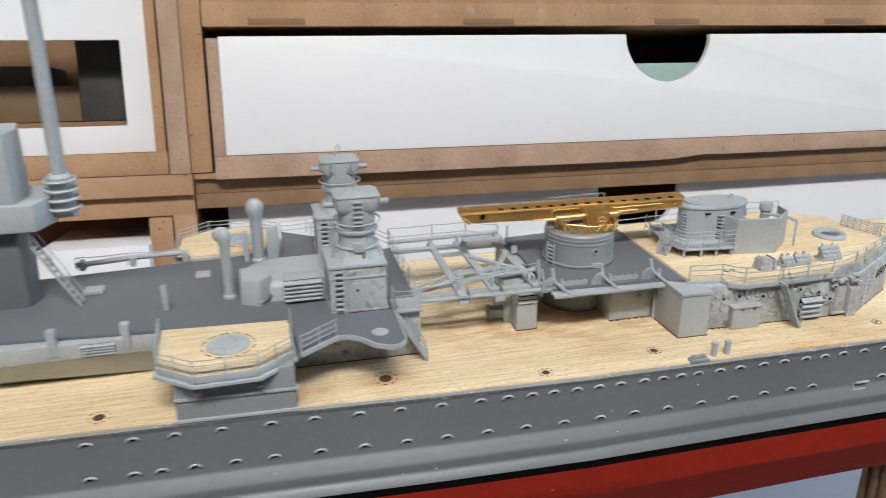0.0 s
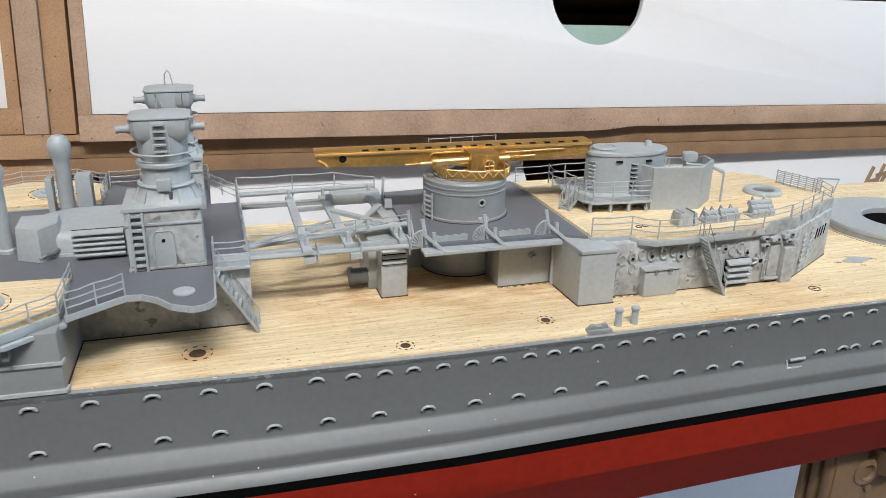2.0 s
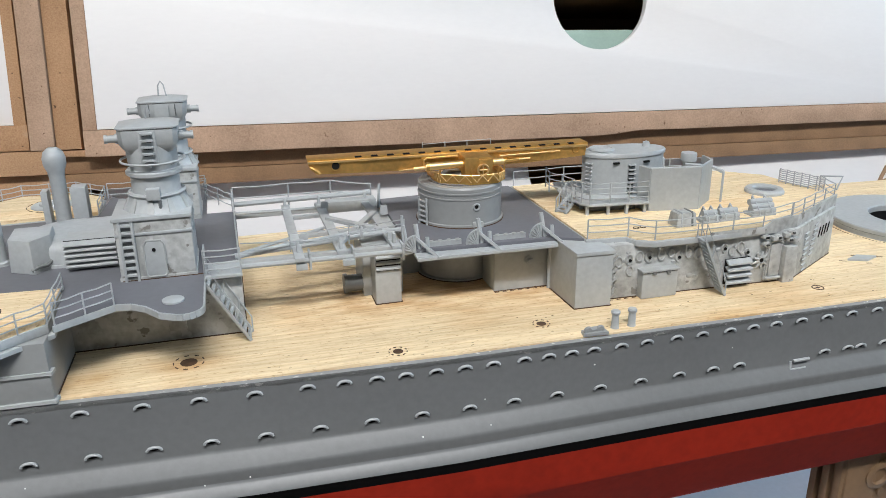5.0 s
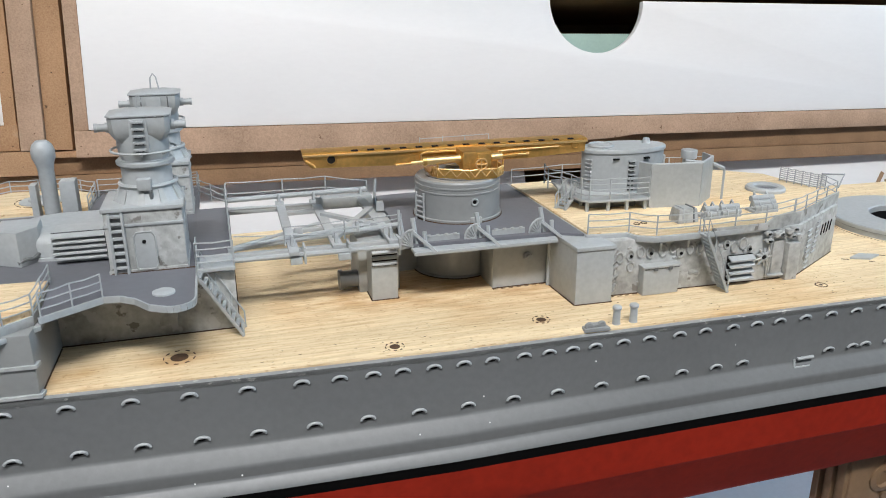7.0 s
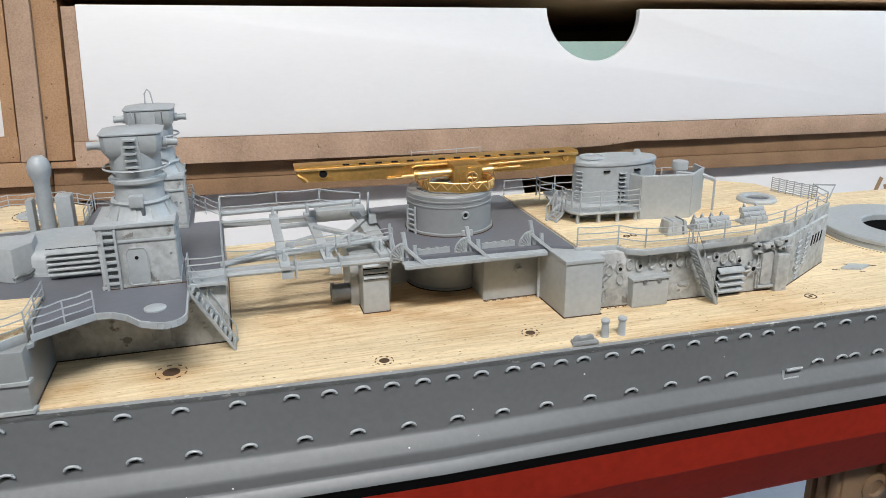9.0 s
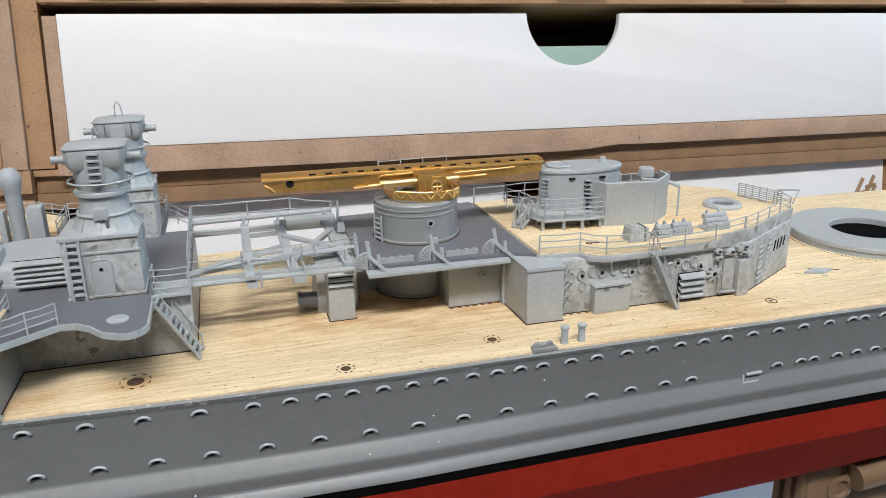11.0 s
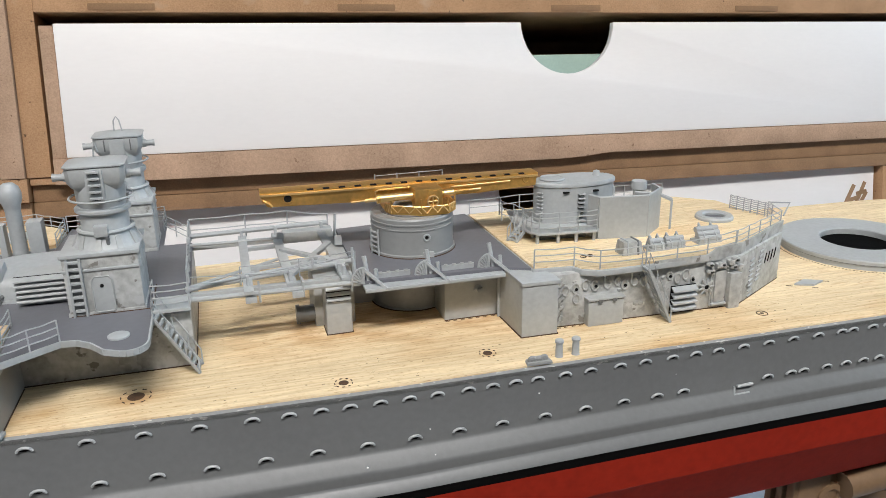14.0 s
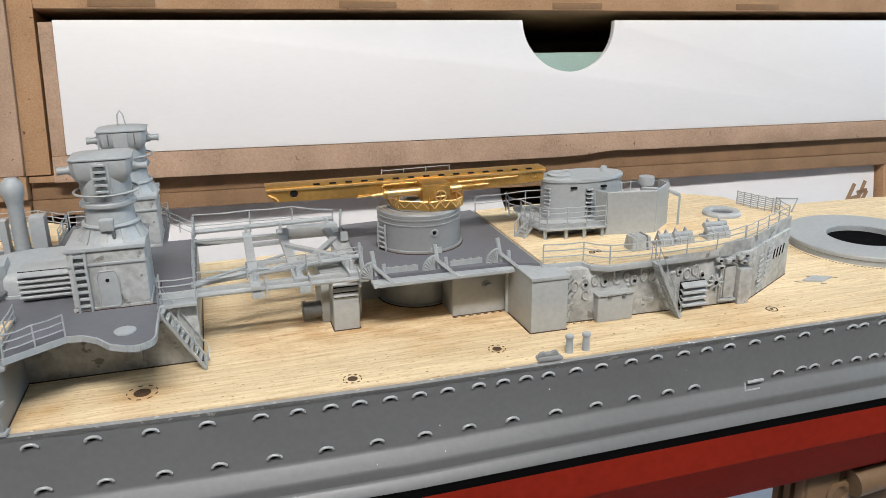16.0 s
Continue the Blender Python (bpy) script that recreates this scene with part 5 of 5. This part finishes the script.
# forward mast and its platform, at the edge of the first view
mast = part("mast", rod(B(), (-41, 246, 139.5), (-39, 245, 260), 2.2, 1.7, seg=18), GREY, ship, "tall light grey mast pole")
part("mast_foot", lathe(B(), (-41.0, 246, 140.4), [(3.0, 0), (3.4, 1), (3.4, 11), (2.6, 12)], 20), GREY, mast)
for k in range(4):
    part("mast_ring", ring(B(), (-41, 246, 142 + k * 2.8), 4.4, 0.5, 20), GREY, mast)
part("mast_bracket", box(B(), -48, -37.5, 243.5, 248.5, 139.4, 140.8), GREY, mast, bevel=0.3)
part("yard", box(B(), -62, -26, 243, 246, 202, 204.5), GREY, mast, bevel=0.4)
bridge = part("funnel_platform", prism(B(), [(-90, 236), (-47, 236), (-43, 246), (-47, 258), (-90, 258)], 138, 146), GREY, ship, "grey bridge platform", bevel=0.5)
# Support colour darkened for the shade below the bridge platform
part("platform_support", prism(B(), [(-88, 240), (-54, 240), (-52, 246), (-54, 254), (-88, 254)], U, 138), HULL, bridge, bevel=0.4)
part("platform_top", prism(B(), [(-90, 238), (-52, 238), (-50, 246), (-52, 256), (-90, 256)], 146, 166), GREY, bridge, bevel=0.5)
ladder((-50, 240, 133), (-39, 238, 113.5), (0, 1, 0), bridge, 4, 10)

# ---- stand under the hull ----
stand = thing("ship_stand", (245, 237, -150), "pale tan cradle stand holding the hull", "stand")
for y0, y1 in ((191, 205),):
    for x0 in (229, 290):
        pl = part("cradle_upright", prism(B(), [(x0, y0), (x0 + 12, y0), (x0 + 12, y1), (x0, y1)], -150, 43, 0.04), STAND, stand, bevel=0.7)
        for k in range(3):
            part("groove_strip", box(B(), x0 - 1.2 - 0.3 * k, x0 + 0.4, y0 + 1 + k * 4.4, y0 + 3.6 + k * 4.4, -148, 41 - k), STAND, pl, bevel=0.4)
part("keel_block", box(B(), 300, 326, 216, 258, -150, 29.6), STAND, stand, bevel=0.6)
front = part("side_plate", box(B(), 240, 291, 192.5, 198, -150, 41), STAND, stand, bevel=0.6)
part("dowel", rod(rod(B(), (244, 190, 37), (259, 190, 38), 4.4, seg=24), (259, 190, 38), (260.5, 190, 38), 5.2, seg=24), STAND, front)
part("boss", lathe(B(), (241, 192, 33), [(4.6, 0.5), (4.6, -1.2), (3.0, -1.6), (2.6, -0.6), (0.2, -0.6)], 20, axis="y"), STAND, front)
for k in range(6):
    a = k * math.tau / 6
    part("boss_lug", lathe(B(), (241 + 6 * math.cos(a), 192.2, 31 + 6 * math.sin(a)), [(1.3, 0.4), (1.3, -0.6), (0.5, -0.6)], 10, axis="y"), STAND, front)

# ---- drawer cabinet behind the ship ----
CAB = Matrix.Translation((-0.00007, 0.42986, 0.11023)) @ Euler((radians(-10.61), radians(1.27), radians(-0.30)), "XYZ").to_matrix().to_4x4()
cab = thing("drawer_cabinet", (250, 150, -110), "brown fibreboard drawer cabinet with white drawer fronts", "cabinet", frame_m=CAB)


def board(name, x0, x1, y0, y1, z0, z1, mat=MDF, label=""):
    return part(name, box(B(), x0, x1, y0, y1, z0, z1), mat, cab, label, bevel=0.25)


part("side_panel", box(B(), -29.5, -19.2, -0.5, 130, -8.8, 140), LEDGE, cab, bevel=0.25)
board("side_panel", -19.0, -8.0, 2.5, 130, -8.8, 140)
rail_t = board("rail", -7.2, 560, -1, 130, 67.5, 79.5)
board("rail", -7.2, 560, 4, 130, 79.7, 140)
# Lower rails in darker brown, with the drawer's shade put into the colour
for z0, z1, off in ((-20.6, -10.5, 1.0), (-28.6, -20.8, 0.0)):
    part("rail", prism(B(), [(-18, 5.8 + off), (560, 1.2 + off), (560, 130), (-18, 130)], z0, z1), EDGE, cab, bevel=0.25)
board("rail", -18, -4, 3.5, 130, -12.4, -9.2)
board("side_panel", -30.5, -18.5, 4, 130, -84, -31)
board("side_panel", 486, 498, 2, 130, -84, -28.8)
board("back_panel", -28, 560, 126, 129.5, -84, 140, EDGE)
board("side_panel", 534, 560, 1, 130, -17.6, 67.3)
for x in (16, 134, 252, 370, 488):
    part("tab_joint", box(B(), x, x + 30, -1.4, 0, 68.2, 71.5), EDGE, rail_t, bevel=0.3)
# upper drawer: white front with a half-round finger notch
drawer = thing("drawer", (262, 0, -12), "wide white-fronted drawer with a half-round finger notch", "drawer", frame_m=CAB)
bm = B()
outline = [(0, 0), (526, 0), (526, 62.4), (290.4, 62.4)] + [(262.4 + 28 * math.cos(radians(a)), 62.4 + 28 * math.sin(radians(a))) for a in range(-6, -180, -6)] + [(234.4, 62.4), (0, 62.4)]
lo = [bm.verts.new((x, 0, z)) for x, z in outline]
hi = [bm.verts.new((x, 4, z)) for x, z in outline]
bm.faces.new(lo)
bm.faces.new(hi[::-1])
for k in range(len(outline)):
    bm.faces.new((lo[k], hi[k], hi[(k + 1) % len(outline)], lo[(k + 1) % len(outline)]))
part("drawer_front", bm, WHITE, drawer, "smooth white drawer front", bevel=0.3)
part("drawer_side", box(B(), -6.4, -0.2, 0.6, 105.8, -0.2, 61.6), LEDGE, drawer, bevel=0.3)
part("drawer_side", box(B(), 526.4, 532, 0.6, 105.8, -1.5, 61.6), MDF, drawer, bevel=0.3)
bm = B()
under = [(-6.2, -12.6), (120, -12.9), (255, -12.9), (270, -12.3), (282, -11.0), (290, -10.5), (299, -10.8), (312, -10.9), (420, -10.8), (532, -10.8)]
edge_line = [(x, -0.3) for x, z in under]
lo = [[bm.verts.new((x, y, z)) for x, z in under] for y in (-1.2, 105.8)]
hi = [[bm.verts.new((x, y, z)) for x, z in edge_line] for y in (-1.2, 105.8)]
for k in range(len(under) - 1):
    for f in ((lo[0][k], lo[0][k + 1], hi[0][k + 1], hi[0][k]), (lo[1][k + 1], lo[1][k], hi[1][k], hi[1][k + 1]), (hi[0][k], hi[0][k + 1], hi[1][k + 1], hi[1][k]), (lo[0][k + 1], lo[0][k], lo[1][k], lo[1][k + 1])):
        bm.faces.new(f)
for k in (0, -1):
    bm.faces.new((lo[0][k], hi[0][k], hi[1][k], lo[1][k]))
part("drawer_floor", bm, LEDGE, drawer, "brown fibreboard edge of the drawer floor", bevel=0.25)
part("drawer_back", box(B(), 0, 526, 106, 110, -1.5, 50), MDF, drawer)
whole("green_card", box(B(), 190, 340, 9, 30, 0, 46), MINT, "pale green card block inside the drawer", "card", frame_m=CAB, bevel=0.6)
for k in range(5):
    whole("dark_jar", lathe(B(), (200 + k * 30, 85, -0.2), [(10, 0), (11, 3), (11, 36), (8, 40), (8, 46), (0.2, 46.5)], 18), DUSKY, "small dark jar standing in the drawer", "jar", group="jars in the drawer", frame_m=CAB)
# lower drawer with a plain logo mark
lower = thing("drawer", (230, 6, -80), "white-fronted lower drawer with a finger notch and brown logo mark", "drawer", frame_m=CAB)
bm = B()
outline = [(-2, -80), (484, -80), (484, -29), (279.0, -29)] + [(251.0 + 28 * math.cos(radians(a)), -29 + 28 * math.sin(radians(a))) for a in range(-6, -180, -6)] + [(223.0, -29), (-2, -29)]
lo = [bm.verts.new((x, 17.5 - (x + 2) * 0.0206, z)) for x, z in outline]
hi = [bm.verts.new((x, 21.5 - (x + 2) * 0.0206, z)) for x, z in outline]
bm.faces.new(lo)
bm.faces.new(hi[::-1])
for k in range(len(outline)):
    bm.faces.new((lo[k], hi[k], hi[(k + 1) % len(outline)], lo[(k + 1) % len(outline)]))
part("drawer_front", bm, WHITE, lower, "smooth white drawer front with a finger notch", bevel=0.3)
part("drawer_side", box(B(), 478, 484, 12, 105, -79.8, -34), MDF, lower)
part("drawer_floor", box(B(), -2, 484, 21, 105, -83.5, -80.2), MDF, lower)
bm = B()
for pts in (((455.5, -52.0), (464.0, -36.5)), ((461.0, -58.5), (472.5, -35.0)), ((459.5, -46.5), (467.0, -45.0)), ((466.0, -42.5), (474.0, -41.0)), ((474.0, -41.5), (466.5, -53.0)), ((466.0, -53.4), (473.5, -52.0))):
    (ax, az), (bx, bz) = pts
    ax, bx, az, bz = ax + 4.5, bx + 4.5, az - 4.0, bz - 4.0
    d = Vector((bx - ax, bz - az)).normalized()
    n = Vector((-d.y, d.x)) * 1.3
    v = [bm.verts.new((x, y, z)) for y in (7.3, 8.0) for x, z in ((ax - n.x, az - n.y), (bx - n.x, bz - n.y), (bx + n.x, bz + n.y), (ax + n.x, az + n.y))]
    for f in ((0, 1, 2, 3), (7, 6, 5, 4), (0, 4, 5, 1), (1, 5, 6, 2), (2, 6, 7, 3), (3, 7, 4, 0)):
        bm.faces.new([v[i] for i in f])
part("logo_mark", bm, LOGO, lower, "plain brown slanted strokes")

# left module: white door with a window, shelves below
left = thing("wall_module", (-84, 120, -110), "brown fibreboard module with a white windowed front", "cabinet", frame_m=CAB)


def lboard(name, x0, x1, y0, y1, z0, z1, mat=MDF, label=""):
    return part(name, box(B(), x0, x1, y0, y1, z0, z1), mat, left, label, bevel=0.25)


lboard("side_panel", -36.2, -30.9, 3, 130, -8.6, 140)
lboard("shelf_edge", -260, -30.4, 2, 130, -8.6, 3.2)
lboard("shelf_edge", -260, -18.6, 0, 130, -20.2, -9.0)
lboard("shelf_edge", -260, -18.8, 4, 130, -31.4, -20.6)
lboard("back_panel", -260, -30, 126, 129.5, -84, 140, EDGE)
lboard("side_panel", -270, -260, 0, 130, -84, 140)
lboard("side_panel", -262, -31, 100, 125.5, -84, -31.6, EDGE)
bm = B()
outer = [(-260, 3.4), (-36.4, 3.4), (-36.4, 140), (-260, 140)]
inner = [(-150, 17.6), (-49.6, 17.6), (-49.6, 61.6), (-150, 61.6)]
vo, vi, wo, wi = ([bm.verts.new((x, y, z)) for x, z in pts] for pts, y in ((outer, 6), (inner, 6), (outer, 10), (inner, 10)))
for k in range(4):
    n = (k + 1) % 4
    for f in ((vo[k], vo[n], vi[n], vi[k]), (wi[k], wi[n], wo[n], wo[k]), (vo[k], wo[k], wo[n], vo[n]), (vi[n], wi[n], wi[k], vi[k])):
        bm.faces.new(f)
part("window_front", bm, WHITE, left, "white front with a window cut-out", bevel=0.2)
lboard("inner_shelf", -258, -38, 25, 125, 3.4, 20, EDGE)
whole("beige_storage_box", box(B(), -150, -78, 40, 110, 20.2, 40), STAND, "blurred beige storage box behind the window", "box", bevel=1, frame_m=CAB)
whole("dark_storage_box", box(B(), -76, -52, 30, 105, 20.2, 64), DUSKY, "dark upright storage box behind the window", "box", bevel=1, frame_m=CAB)
whole("pale_storage_box", box(B(), -130, -98, 60, 108, 40.2, 52), ROOM, "pale grey box on a beige box", "box", bevel=1, frame_m=CAB)
whole("white_card_box", box(B(), -96, -42, -14, 60, -84, -44), WHITE, "open white card box under the module", "box", bevel=0.5, frame_m=CAB)
board("divider", -42.6, -31, 0, 30, -84, -32)

whole("plinth", box(B(), -255, 545, 432, 540, -150, 14), MDF, "brown base box under the drawer cabinet", "base", bevel=1)
rng = random.Random(9)
bm = B()
for k in range(12):
    x = rng.uniform(0, 240)
    z = rng.choice([rng.uniform(75, 92), rng.uniform(63, 70)])
    y = near_y(x) - (0.15 if z > 83 else 5.0)
    bmesh.ops.create_icosphere(bm, subdivisions=1, radius=rng.uniform(0.12, 0.25), matrix=Matrix.Translation((x, y, z)))
tagged(part("dust_speck", bm, WHITE, hull, "tiny white dust specks"), kind="stuff")
